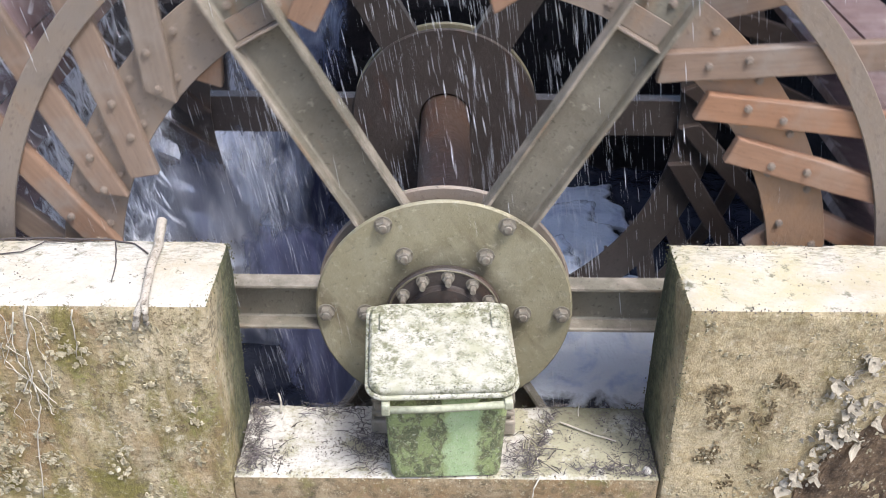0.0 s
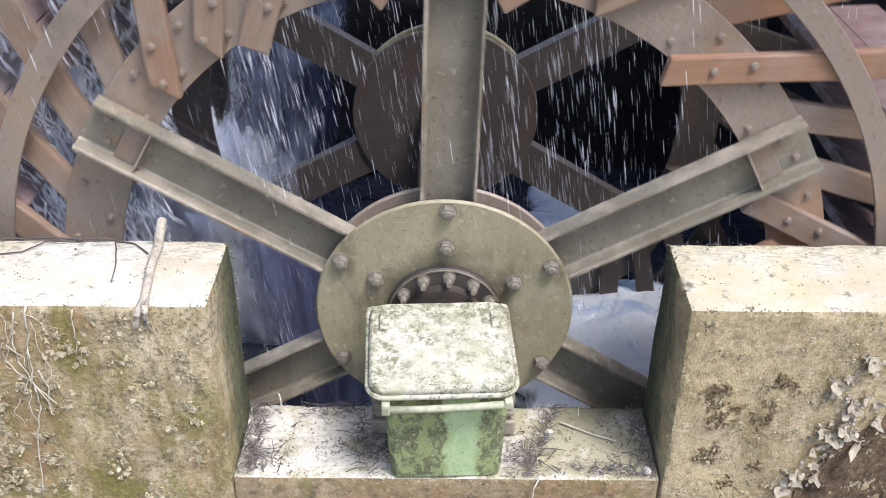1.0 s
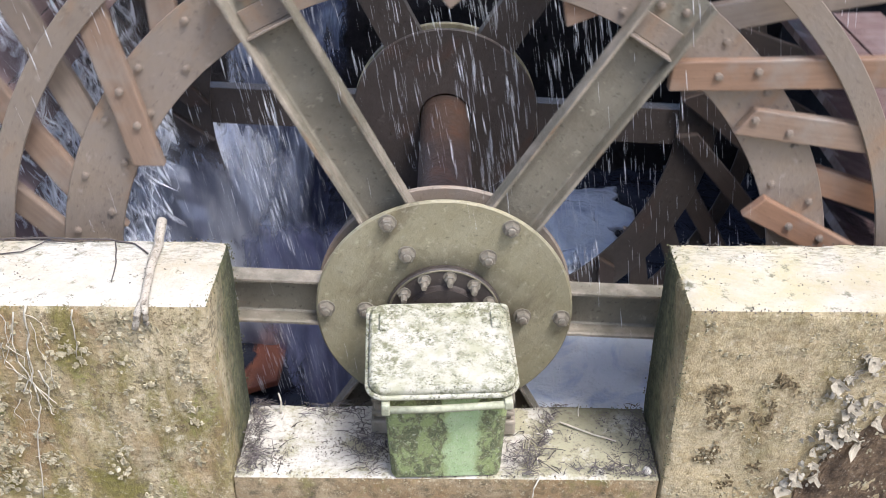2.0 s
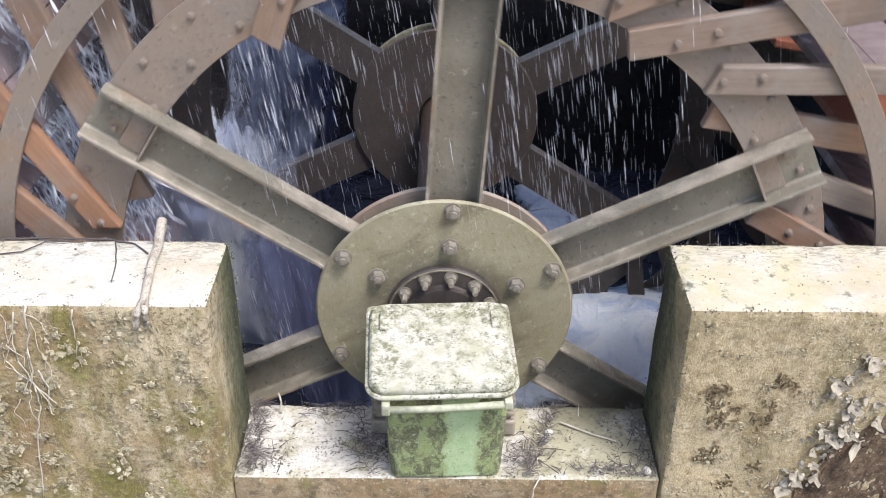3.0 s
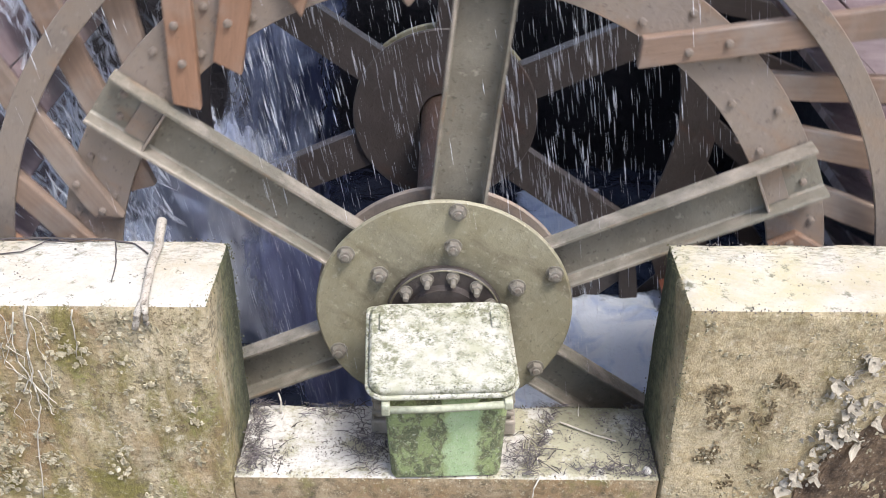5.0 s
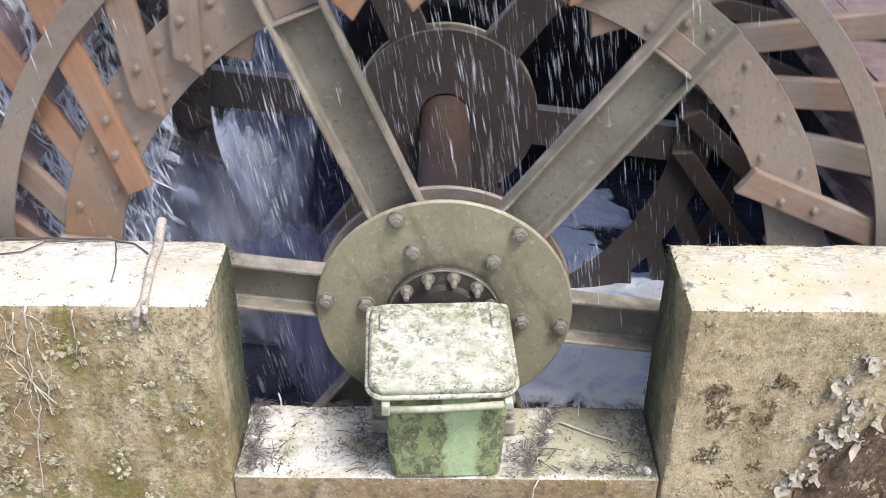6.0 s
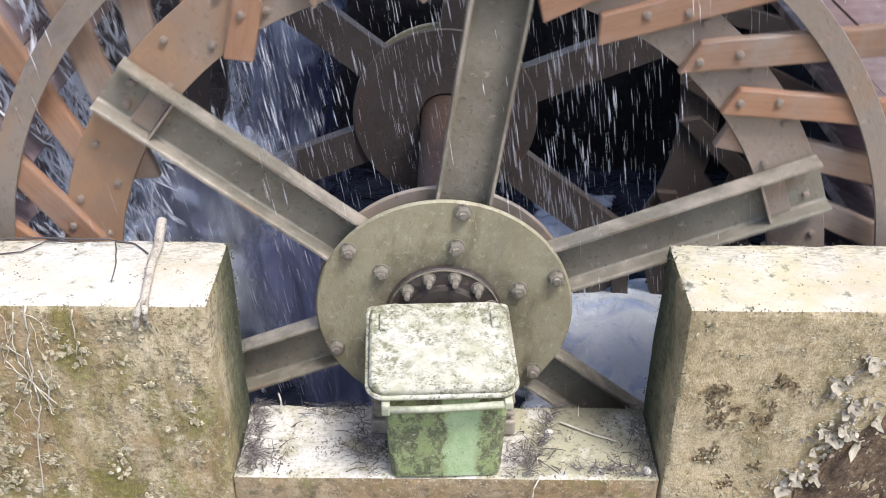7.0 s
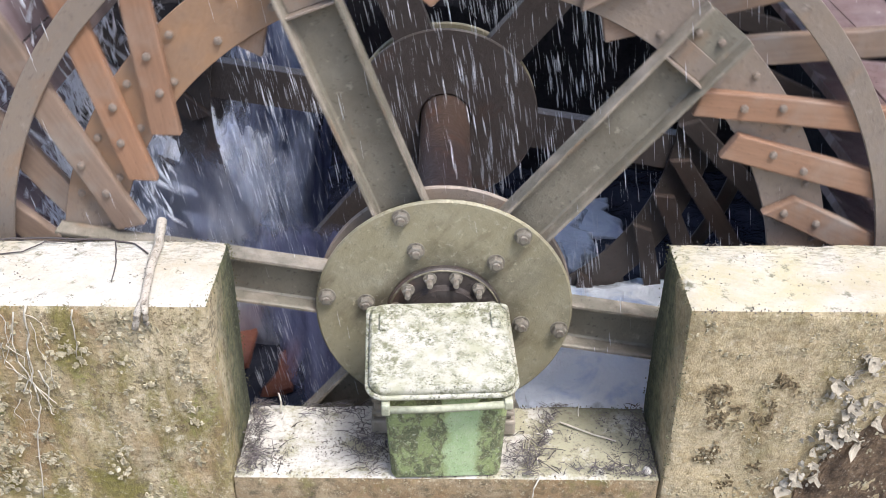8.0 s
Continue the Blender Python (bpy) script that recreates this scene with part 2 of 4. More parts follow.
def let_through(n, share, colour, torn=None, gap=1.12, density=0.92):
    """Lets some of the light that strikes the far side shine through; torn thins the sheet towards its ragged borders."""
    glow = n.tree.nodes.new("ShaderNodeBsdfTranslucent")
    n.link(colour, glow.inputs["Color"])
    both = n.tree.nodes.new("ShaderNodeMixShader")
    both.inputs[0].default_value = share
    n.link(n.bsdf.outputs[0], both.inputs[1])
    n.link(glow.outputs[0], both.inputs[2])
    if torn is None:
        n.link(both.outputs[0], n.tree.nodes["Material Output"].inputs["Surface"])
        return
    border = n.tree.nodes.new("ShaderNodeAttribute")
    border.attribute_name = "body"
    solid = n.step(n.math("ADD", border.outputs["Fac"], n.math("SUBTRACT", n.math("MULTIPLY", torn, 1.6), gap)), 0.0, 0.45)
    clear = n.tree.nodes.new("ShaderNodeBsdfTransparent")
    sheet = n.tree.nodes.new("ShaderNodeMixShader")
    n.link(n.math("MULTIPLY", solid, density), sheet.inputs[0])
    n.link(clear.outputs[0], sheet.inputs[1])
    n.link(both.outputs[0], sheet.inputs[2])
    n.link(sheet.outputs[0], n.tree.nodes["Material Output"].inputs["Surface"])


def foam(name="white_foam", white=(0.90, 0.94, 1.0), thin=(0.50, 0.60, 0.82)):
    n = Nodes(name)
    f, g = n.noise(3.6, 5, 0.55, None, 0.9), n.noise(9, 5, 0.55)
    col = n.mix(n.step(f, 0.50, 0.68), white, thin)
    col = n.mix(n.step(g, 0.55, 0.75), col, white)
    let_through(n, 0.15, col, n.noise(6, 8, 0.68, None, 0.6), 0.9)
    return n.finish(col, 0.6, 0, n.math("ADD", f, g), 0.8, 0.08)


def dark_water():
    n = Nodes("dark_pool_water")
    f = n.noise(6, 6, 0.6, None, 0.8)
    n.bsdf.inputs["IOR"].default_value = 1.33
    return n.finish(n.mix(f, (0.012, 0.014, 0.022), (0.045, 0.05, 0.075)), 0.12, 0, f, 0.7, 0.06)


def spray():
    n = Nodes("falling_spray")
    n.bsdf.inputs["IOR"].default_value = 1.33
    return n.finish((0.93, 0.95, 1.0), 0.1)


def curtain(name="falling_water_sheet", deep=(0.10, 0.115, 0.20), white=(0.66, 0.71, 0.85), share=0.5, deep_towards=None, gap=1.12, density=0.92):
    n = Nodes(name)
    f = n.noise(2.4, 7, 0.6, n.scaled(1.6, 1.0, 0.55), 0.9)
    g = n.noise(20, 7, 0.7, n.scaled(2.0, 1.0, 0.30), 0.6)
    whiteness = f
    # less white and more deep blue from the first x to the second
    if deep_towards:
        whiteness = n.math("SUBTRACT", f, n.math("MULTIPLY", n.step(n.axis(0), deep_towards[0], deep_towards[1]), 0.2))
    col = n.mix(n.step(whiteness, 0.36, 0.66), deep, white)
    col = n.mix(n.math("MULTIPLY", n.step(g, 0.56, 0.72), n.step(whiteness, 0.3, 0.6)), col, (0.85, 0.87, 0.93))
    let_through(n, share, col, n.noise(5, 8, 0.7, n.scaled(2.0, 1.0, 0.7), 0.5), gap, density)
    return n.finish(col, 0.35, 0, n.math("ADD", f, n.math("MULTIPLY", g, 0.5)), 0.4, 0.03)


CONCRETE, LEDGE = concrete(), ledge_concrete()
DISC_STEEL = worn_steel("olive_disc_steel", (0.27, 0.24, 0.145), (0.345, 0.315, 0.215), (0.15, 0.125, 0.08), 0.55, 0.42, grease=(0.16, 0.27))
SPOKE_STEEL = worn_steel("grey_spoke_steel", (0.185, 0.165, 0.125), (0.25, 0.23, 0.18), (0.28, 0.16, 0.08), 0.58, 0.45, edge=(0, 0.066, 0.075))
RING_STEEL = worn_steel("brown_ring_steel", (0.27, 0.215, 0.165), (0.255, 0.215, 0.18), (0.31, 0.20, 0.125), 0.56, 0.42)
RIM_STEEL = worn_steel("brown_rim_steel", (0.29, 0.23, 0.175), (0.27, 0.225, 0.19), (0.31, 0.20, 0.125), 0.56, 0.40, rusted=(0.97, 0.0, -0.25))
DARK_STEEL = worn_steel("dark_bolt_steel", (0.18, 0.158, 0.12), (0.26, 0.235, 0.19), (0.15, 0.08, 0.04), 0.6)
RUSTY = worn_steel("orange_rust", (0.30, 0.105, 0.06), (0.23, 0.09, 0.055), (0.36, 0.15, 0.075), 0.55, 0.4)
# the boards' pinkish grey stands in for sky mirrored on drenched wood
BOARD = wet_wood("drenched_sky_tinted_wood", 0.02, ((0.25, 0.17, 0.165), (0.28, 0.225, 0.225)), (0.31, 0.25, 0.255))
FRESH = wet_wood("orange_wet_wood", 0.2, ((0.37, 0.20, 0.115), (0.32, 0.185, 0.115)), (0.31, 0.215, 0.155))
SHAFT_STEEL = worn_steel("wet_brown_shaft_steel", (0.10, 0.062, 0.045), (0.085, 0.06, 0.048), (0.15, 0.075, 0.045), 0.54, 0.4)
GREASY = worn_steel("greasy_black_steel", (0.05, 0.04, 0.036), (0.09, 0.075, 0.066), (0.12, 0.07, 0.045), 0.6, 0.4)
WOOD, GREEN, STONE = wet_wood(), green_paint(), wall_stone()
CRUSTED = green_paint("lichen_crusted_lid_paint", True)
# darker copies of the steel and plank wood: the far side's shade in colour
SHADED_STEEL = worn_steel("shaded_far_steel", (0.070, 0.056, 0.048), (0.090, 0.074, 0.064), (0.105, 0.06, 0.043), 0.58, 0.45)
SHADED_WOOD = wet_wood("shaded_far_wood", 0.35, ((0.07, 0.048, 0.037), (0.065, 0.052, 0.045)), (0.08, 0.065, 0.055))

FOAM, WATER, SPRAY, CURTAIN = foam(), dark_water(), spray(), curtain(deep_towards=(-1.1, -0.35))
# darker foam colour that offsets the stronger light on the far patches
FAR_FOAM = foam("dimmed_far_foam", (0.82, 0.87, 0.97), (0.50, 0.56, 0.72))
CASCADE = curtain("churned_falling_water", (0.46, 0.51, 0.66), (0.92, 0.94, 0.98), 0.2, gap=0.92)
VEIL = curtain("thin_bluish_veil", (0.26, 0.27, 0.43), (0.52, 0.55, 0.72), 0.5, gap=0.80)
MIST = curtain("white_spray_mist", (0.50, 0.54, 0.68), (0.92, 0.94, 0.99), 0.35, gap=0.92, density=0.55)
TWIG = plain("dry_twig", (0.60, 0.54, 0.43), (0.74, 0.69, 0.58), 30)
def bark():
    n = Nodes("patchy_dry_bark")
    a, b = n.noise(60, 7, 0.75, n.scaled(1, 0.35, 1)), n.noise(150, 4, 0.6)
    col = n.mix(n.step(a, 0.48, 0.66), (0.52, 0.47, 0.39), (0.22, 0.18, 0.13))
    col = n.mix(n.step(b, 0.58, 0.68), col, (0.12, 0.10, 0.075))
    return n.finish(col, 0.9, 0, n.math("ADD", a, b), 0.8, 0.006)


BARK = bark()
DARK_TWIG = plain("dark_wet_twig", (0.055, 0.045, 0.045), (0.12, 0.10, 0.09), 30)
LICHEN = plain("pale_lichen", (0.66, 0.59, 0.43), (0.38, 0.33, 0.20), 60, 0.95, 0.8)
LITTER = plain("leaf_litter", (0.08, 0.07, 0.065), (0.24, 0.21, 0.18), 40, 0.9)
PLASTER = plain("loose_pale_plaster", (0.66, 0.61, 0.50), (0.42, 0.37, 0.28), 40, 0.95)
CRUST = plain("brown_moss_crust", (0.15, 0.11, 0.06), (0.26, 0.20, 0.11), 60, 0.95, 0.6)
BAR = plain("cream_painted_bar", (0.58, 0.58, 0.44), (0.46, 0.47, 0.33), 50, 0.6)
MOSS = plain("dark_edge_moss", (0.10, 0.10, 0.05), (0.20, 0.19, 0.10), 40, 0.95)
EARTH = plain("damp_earth", (0.14, 0.11, 0.07), (0.20, 0.16, 0.10), 8, 0.95)
def spalled():
    n = Nodes("spalled_dark_concrete")
    a, b = n.noise(18, 8, 0.75), n.noise(110, 5, 0.7)
    col = n.mix(n.step(a, 0.4, 0.62), (0.085, 0.058, 0.036), (0.24, 0.165, 0.10))
    col = n.mix(n.step(b, 0.60, 0.68), col, (0.42, 0.38, 0.30))
    return n.finish(col, 0.95, 0, n.math("ADD", a, b), 0.9, 0.012)


SPALL = spalled()


# ---- mesh helpers ----
def mesh_object(name, bm, material, smooth=False):
    me = bpy.data.meshes.new(name)
    bm.normal_update()
    bm.to_mesh(me)
    bm.free()
    me.materials.append(material)
    if smooth:
        for f in me.polygons:
            f.use_smooth = True
    return new(name, me)


def part(name, bm, material, parent, label="", smooth=False):
    ob = mesh_object(name, bm, material, smooth)
    ob.parent = parent
    return tagged(ob, label)


def share(name, data, m, parent):
    ob = new(name, data)
    ob.parent = parent
    ob.matrix_basis = m
    return ob


def smooth_by_angle(ob, degrees=35):
    for f in ob.data.polygons:
        f.use_smooth = True
    bm = bmesh.new()
    bm.from_mesh(ob.data)
    for e in bm.edges:
        if len(e.link_faces) == 2 and e.calc_face_angle(0) > radians(degrees):
            e.smooth = False
    bm.to_mesh(ob.data)
    bm.free()
    return ob


def box(bm, x0, x1, y0, y1, z0, z1, bevel=0.0, m=None):
    made = bmesh.ops.create_cube(bm, size=1)["verts"]
    for v in made:
        v.co = Vector((x0 + (v.co.x + 0.5) * (x1 - x0), y0 + (v.co.y + 0.5) * (y1 - y0), z0 + (v.co.z + 0.5) * (z1 - z0)))
    if bevel:
        edges = {e for v in made for e in v.link_edges}
        made = bmesh.ops.bevel(bm, geom=list(edges), offset=bevel, segments=2, profile=0.5, affect="EDGES")["verts"]
    if m is not None:
        for v in made:
            v.co = m @ v.co
    return made


def lathe(bm, outline, steps=64):
    """Turns (radius, y) points round the y axis; the outline is closed."""
    rings = []
    for i in range(steps):
        a = 2 * math.pi * i / steps
        rings.append([bm.verts.new((r * math.sin(a), y, r * math.cos(a))) for r, y in outline])
    k = len(outline)
    for i in range(steps):
        p, q = rings[i], rings[(i + 1) % steps]
        for j in range(k):
            bm.faces.new((p[j], p[(j + 1) % k], q[(j + 1) % k], q[j]))
    bmesh.ops.recalc_face_normals(bm, faces=bm.faces)


def ring_outline(r0, r1, y0, y1, b=0.003):
    return [(r0, y0 + b), (r0 + b, y0), (r1 - b, y0), (r1, y0 + b), (r1, y1 - b), (r1 - b, y1), (r0 + b, y1), (r0, y1 - b)]


def tube(bm, points, r0, r1=None, sides=6):
    r1 = r0 if r1 is None else r1
    rings = []
    for i, p in enumerate(points):
        p = Vector(p)
        d = Vector(points[min(i + 1, len(points) - 1)]) - Vector(points[max(i - 1, 0)])
        q = d.to_track_quat("Z", "Y")
        r = r0 + (r1 - r0) * i / max(1, len(points) - 1)
        rings.append([bm.verts.new(p + q @ Vector((r * math.cos(a), r * math.sin(a), 0)))
                      for a in (2 * math.pi * k / sides for k in range(sides))])
    for a, b in zip(rings, rings[1:]):
        for k in range(sides):
            bm.faces.new((a[k], a[(k + 1) % sides], b[(k + 1) % sides], b[k]))
    bm.faces.new(rings[0][::-1])
    bm.faces.new(rings[-1])


def rough_block(name, x0, x1, y0, y1, z0, z1, material, step=0.03, amp=0.006, bevel=0.012, flare=0.0):
    """A cast block with uneven faces and worn edges."""
    bm = bmesh.new()
    nx, ny, nz = (max(2, round(abs(d) / step)) for d in (x1 - x0, y1 - y0, z1 - z0))
    cache = {}

    def vert(i, j, k):
        key = (i, j, k)
        if key not in cache:
            p = Vector((x0 + (x1 - x0) * i / nx, y0 + (y1 - y0) * j / ny, z0 + (z1 - z0) * k / nz))
            at = [(1 if v == n else -1 if v == 0 else 0) for v, n in ((i, nx), (j, ny), (k, nz))]
            d = Vector(at)
            if sum(abs(v) for v in at) > 1:
                chip = max(0.0, noise.noise(p * 9 + Vector((3, 7, 1)))) * 0.6 + 0.6
                p -= d * bevel * chip
            n = noise.fractal(p * 6, 0.9, 2.1, 5)
            p += d.normalized() * n * amp
            p.x += flare * (z1 - p.z)
            cache[key] = bm.verts.new(p)
        return cache[key]

    def sheet(fixed, value, na, nb, flip):
        for a in range(na):
            for b in range(nb):
                q = []
                for da, db in ((0, 0), (1, 0), (1, 1), (0, 1)):
                    t = [a + da, b + db]
                    t.insert(fixed, value)
                    q.append(vert(*t))
                bm.faces.new(q[::-1] if flip else q)

    sheet(2, nz, nx, ny, False), sheet(2, 0, nx, ny, True)
    sheet(1, 0, nx, nz, False), sheet(1, ny, nx, nz, True)
    sheet(0, nx, ny, nz, False), sheet(0, 0, ny, nz, True)
    bmesh.ops.recalc_face_normals(bm, faces=bm.faces)
    return smooth_by_angle(mesh_object(name, bm, material, True), 38)


# ---- the concrete wall that carries the wheel: two high piers and the low sill between ----
FRONT, BACK, TOP, SILL = -0.41, -0.078, 0.31, -0.31
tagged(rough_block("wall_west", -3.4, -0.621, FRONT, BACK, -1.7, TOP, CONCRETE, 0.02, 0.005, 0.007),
       "mossy cast concrete pier with a top painted pale for sky glare", "wall", kind="structure")
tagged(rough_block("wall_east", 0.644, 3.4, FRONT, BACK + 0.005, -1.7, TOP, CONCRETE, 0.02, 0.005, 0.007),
       "mossy cast concrete pier with a top painted pale for sky glare, and a flaking face", "wall", kind="structure")
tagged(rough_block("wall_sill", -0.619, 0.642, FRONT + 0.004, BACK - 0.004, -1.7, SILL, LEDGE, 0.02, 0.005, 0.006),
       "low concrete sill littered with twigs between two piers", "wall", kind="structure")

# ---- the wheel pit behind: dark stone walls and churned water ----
tagged(rough_block("wall_north", -4.2, 4.2, 3.12, 3.5, -2.4, 0.06, STONE, 0.12, 0.05, 0.03), "dark stone wall of the wheel pit, near black to hold its shade", "wall", kind="structure")
tagged(rough_block("wall_pit_west", -3.8, -3.4, BACK, 3.1, -2.4, 0.3, STONE, 0.12, 0.05, 0.03), "dark stone side wall of the pit, near black to hold its shade", "wall", kind="structure")
# carried up to slab height, out of view, to block light from the east
tagged(rough_block("wall_pit_east", 1.95, 2.3, BACK + 0.02, 3.1, -2.4, 1.75, STONE, 0.12, 0.05, 0.03), "dark stone side wall of the pit, near black to hold its shade", "wall", kind="structure")
# two unseen slabs, added only to keep light off the wheel's far side
tagged(rough_block("shade_slab_west", -2.3, -0.12, 0.45, 1.08, 1.70, 1.9, STONE, 0.12, 0.02, 0.03), "plain unseen slab added over the wheel to block sky light", "ceiling", kind="structure")
tagged(rough_block("shade_slab_east", -0.11, 2.5, 0.95, 2.7, 1.70, 1.9, STONE, 0.12, 0.02, 0.03), "plain unseen slab added over the wheel to block sky light", "ceiling", kind="structure")

WATER_Z = -1.14
bm = bmesh.new()
bmesh.ops.create_grid(bm, x_segments=120, y_segments=90, size=1)
for v in bm.verts:
    v.co = Vector((v.co.x * 3.3 - 0.3, 1.95 + v.co.y * 2.05, WATER_Z))
    v.co.z += 0.05 * noise.fractal(v.co * 2.6, 0.8, 2.0, 5)
tagged(mesh_object("water", bm, WATER, True), "dark churned water in the wheel pit", "water", kind="structure")

bm = bmesh.new()
bmesh.ops.create_grid(bm, x_segments=40, y_segments=40, size=1)
for v in bm.verts:
    v.co = Vector((v.co.x * 200, v.co.y * 200, -2.5))
tagged(mesh_object("ground", bm, EARTH), "damp brown earth around the mill", "ground", kind="structure")
tagged(rough_block("ground_bank", -4.5, 4.5, -6.0, FRONT - 0.35, -2.6, -1.2, EARTH, 0.15, 0.04, 0.05), "damp earth bank before the wall", "ground", kind="structure")


# ---- the water wheel ----
def polar(r, deg, y):
    a = radians(deg)
    return Vector((r * math.sin(a), y, r * math.cos(a)))


def turned(deg):
    return Matrix.Rotation(radians(deg), 4, "Y")


MID = 0.765
MIRROR = Matrix(((1, 0, 0, 0), (0, -1, 0, 2 * MID), (0, 0, 1, 0), (0, 0, 0, 1)))
HALF_TURN = Matrix.Translation((0, 2 * MID, 0)) @ Matrix.Rotation(math.pi, 4, "Z")

wheel = tagged(new("water_wheel"), "large rusty steel water wheel with weathered wooden bucket arms, turning", "water wheel")


def nut_mesh(r, h, stud, washer, material):
    bm = bmesh.new()
    lathe(bm, [(0.0005, -0.004), (washer, -0.004), (washer, 0.0), (0.0005, 0.0)], 14)
    for rad, y0, y1, n in ((r, -0.004 - h, -0.004, 6), (r * 0.55, -0.004 - h - stud, -0.004 - h, 8)):
        tops = [bm.verts.new(polar(rad, 360 * i / n, y0)) for i in range(n)]
        inset = [bm.verts.new(polar(rad * 0.82, 360 * i / n, y0 - 0.12 * h)) for i in range(n)]
        foot = [bm.verts.new(polar(rad, 360 * i / n, y1)) for i in range(n)]
        for i in range(n):
            j = (i + 1) % n
            bm.faces.new((tops[i], foot[i], foot[j], tops[j]))
            bm.faces.new((inset[i], tops[i], tops[j], inset[j]))
        bm.faces.new(inset[::-1])
    bmesh.ops.recalc_face_normals(bm, faces=bm.faces)
    me = bpy.data.meshes.new("bolt")
    bm.to_mesh(me)
    bm.free()
    me.materials.append(material)
    return me


BOLT = nut_mesh(0.0235, 0.018, 0.006, 0.028, DARK_STEEL)
STUD = nut_mesh(0.017, 0.016, 0.026, 0.021, DARK_STEEL)
RIVET = nut_mesh(0.0105, 0.005, 0.001, 0.012, RING_STEEL)


def hub(side):
    """Disc pair with its bolts; side 0 is the camera's side."""
    flip = Matrix() if side == 0 else HALF_TURN
    bm = bmesh.new()
    lathe(bm, ring_outline(0.10, 0.40, 0.0, 0.016, 0.006), 128)
    bmesh.ops.transform(bm, matrix=flip, verts=bm.verts)
    disc = part("hub_disc", bm, DISC_STEEL, wheel, "olive-brown steel hub disc with two rings of bolts")
    smooth_by_angle(disc)
    bm = bmesh.new()
    lathe(bm, ring_outline(0.11, 0.402, 0.082, 0.098, 0.006), 128)
    bmesh.ops.transform(bm, matrix=flip, verts=bm.verts)
    smooth_by_angle(part("back_disc", bm, SHADED_STEEL if side else RING_STEEL, wheel, "steel backing disc, coloured dark for the shade on the far side" if side else "rusty steel backing disc"))
    for k in range(6):
        for r in (0.367, 0.2445):
            share("bolt", BOLT, flip @ Matrix.Translation(polar(r, 60 * k, 0.0)) @ turned(17 * k + 90 * r), disc)
    bm = bmesh.new()
    lathe(bm, [(0.06, -0.002), (0.178, -0.002), (0.18, -0.006), (0.18, -0.022), (0.176, -0.026), (0.122, -0.026), (0.12, -0.03),
               (0.12, -0.055), (0.06, -0.055)], 96)
    bmesh.ops.transform(bm, matrix=flip, verts=bm.verts)
    flange = part("shaft_flange", bm, GREASY, wheel, "dark greasy shaft flange with studs")
    smooth_by_angle(flange)
    # a thin pale ring modelled in place of the highlight along the flange's edge
    bm = bmesh.new()
    lathe(bm, [(0.173 + 0.0035 * math.cos(t * 1.0472), -0.0265 + 0.0035 * math.sin(t * 1.0472)) for t in range(6)], 96)
    bmesh.ops.transform(bm, matrix=flip, verts=bm.verts)
    part("rim", bm, DISC_STEEL, flange, "thin ring added as the bright edge highlight of the flange", True)
    for k in range(12):
        share("stud", STUD, flip @ Matrix.Translation(polar(0.152, 30 * k + 4, -0.026)), flange)


def channel_mesh(steel):
    """A channel section along +z, its open side to -y."""
    h, t, w, y1 = 0.0825, 0.011, 0.008, 0.081
    prof = [(-h, 0.016), (-h + t * 0.75, 0.016), (-h + t, 0.022), (-h + t, y1 - w - 0.006), (-h + t + 0.006, y1 - w),
            (h - t - 0.006, y1 - w), (h - t, y1 - w - 0.006), (h - t, 0.022), (h - t * 0.75, 0.016), (h, 0.016), (h, y1), (-h, y1)]
    bm = bmesh.new()
    rows = []
    n = 14
    for i in range(n + 1):
        z = 0.13 + (1.195 - 0.13) * i / n
        rows.append([bm.verts.new((x + 0.0012 * noise.noise((x * 9, y * 9, z * 5)), y, z)) for x, y in prof])
    k = len(prof)
    for a, b in zip(rows, rows[1:]):
        for j in range(k):
            bm.faces.new((a[j], a[(j + 1) % k], b[(j + 1) % k], b[j]))
    bm.faces.new(rows[0])
    bm.faces.new(rows[-1])
    bmesh.ops.recalc_face_normals(bm, faces=bm.faces)
    me = bpy.data.meshes.new("spoke")
    bm.to_mesh(me)
    bm.free()
    me.materials.append(steel)
    return me


def cleat_mesh():
    """The small angle that ties a spoke's end to the ring."""
    bm = bmesh.new()
    box(bm, -0.071, 0.071, 0.03, 0.073, 1.015, 1.023, 0.002)
    box(bm, -0.066, 0.066, 0.064, 0.0725, 1.0235, 1.09, 0.002)
    me = bpy.data.meshes.new("cleat")
    bm.to_mesh(me)
    bm.free()
    me.materials.append(RING_STEEL)
    return me


CHANNEL, SHADED_CHANNEL, CLEAT = channel_mesh(SPOKE_STEEL), channel_mesh(SHADED_STEEL), cleat_mesh()
BEHIND = {0, 1, 4, 6, 7, 11, 12, 13, 14, 18, 19, 24, 25, 26, 27, 29, 30, 31}
SHORT = {3, 16, 17, 22, 23, 32, 33, 35}


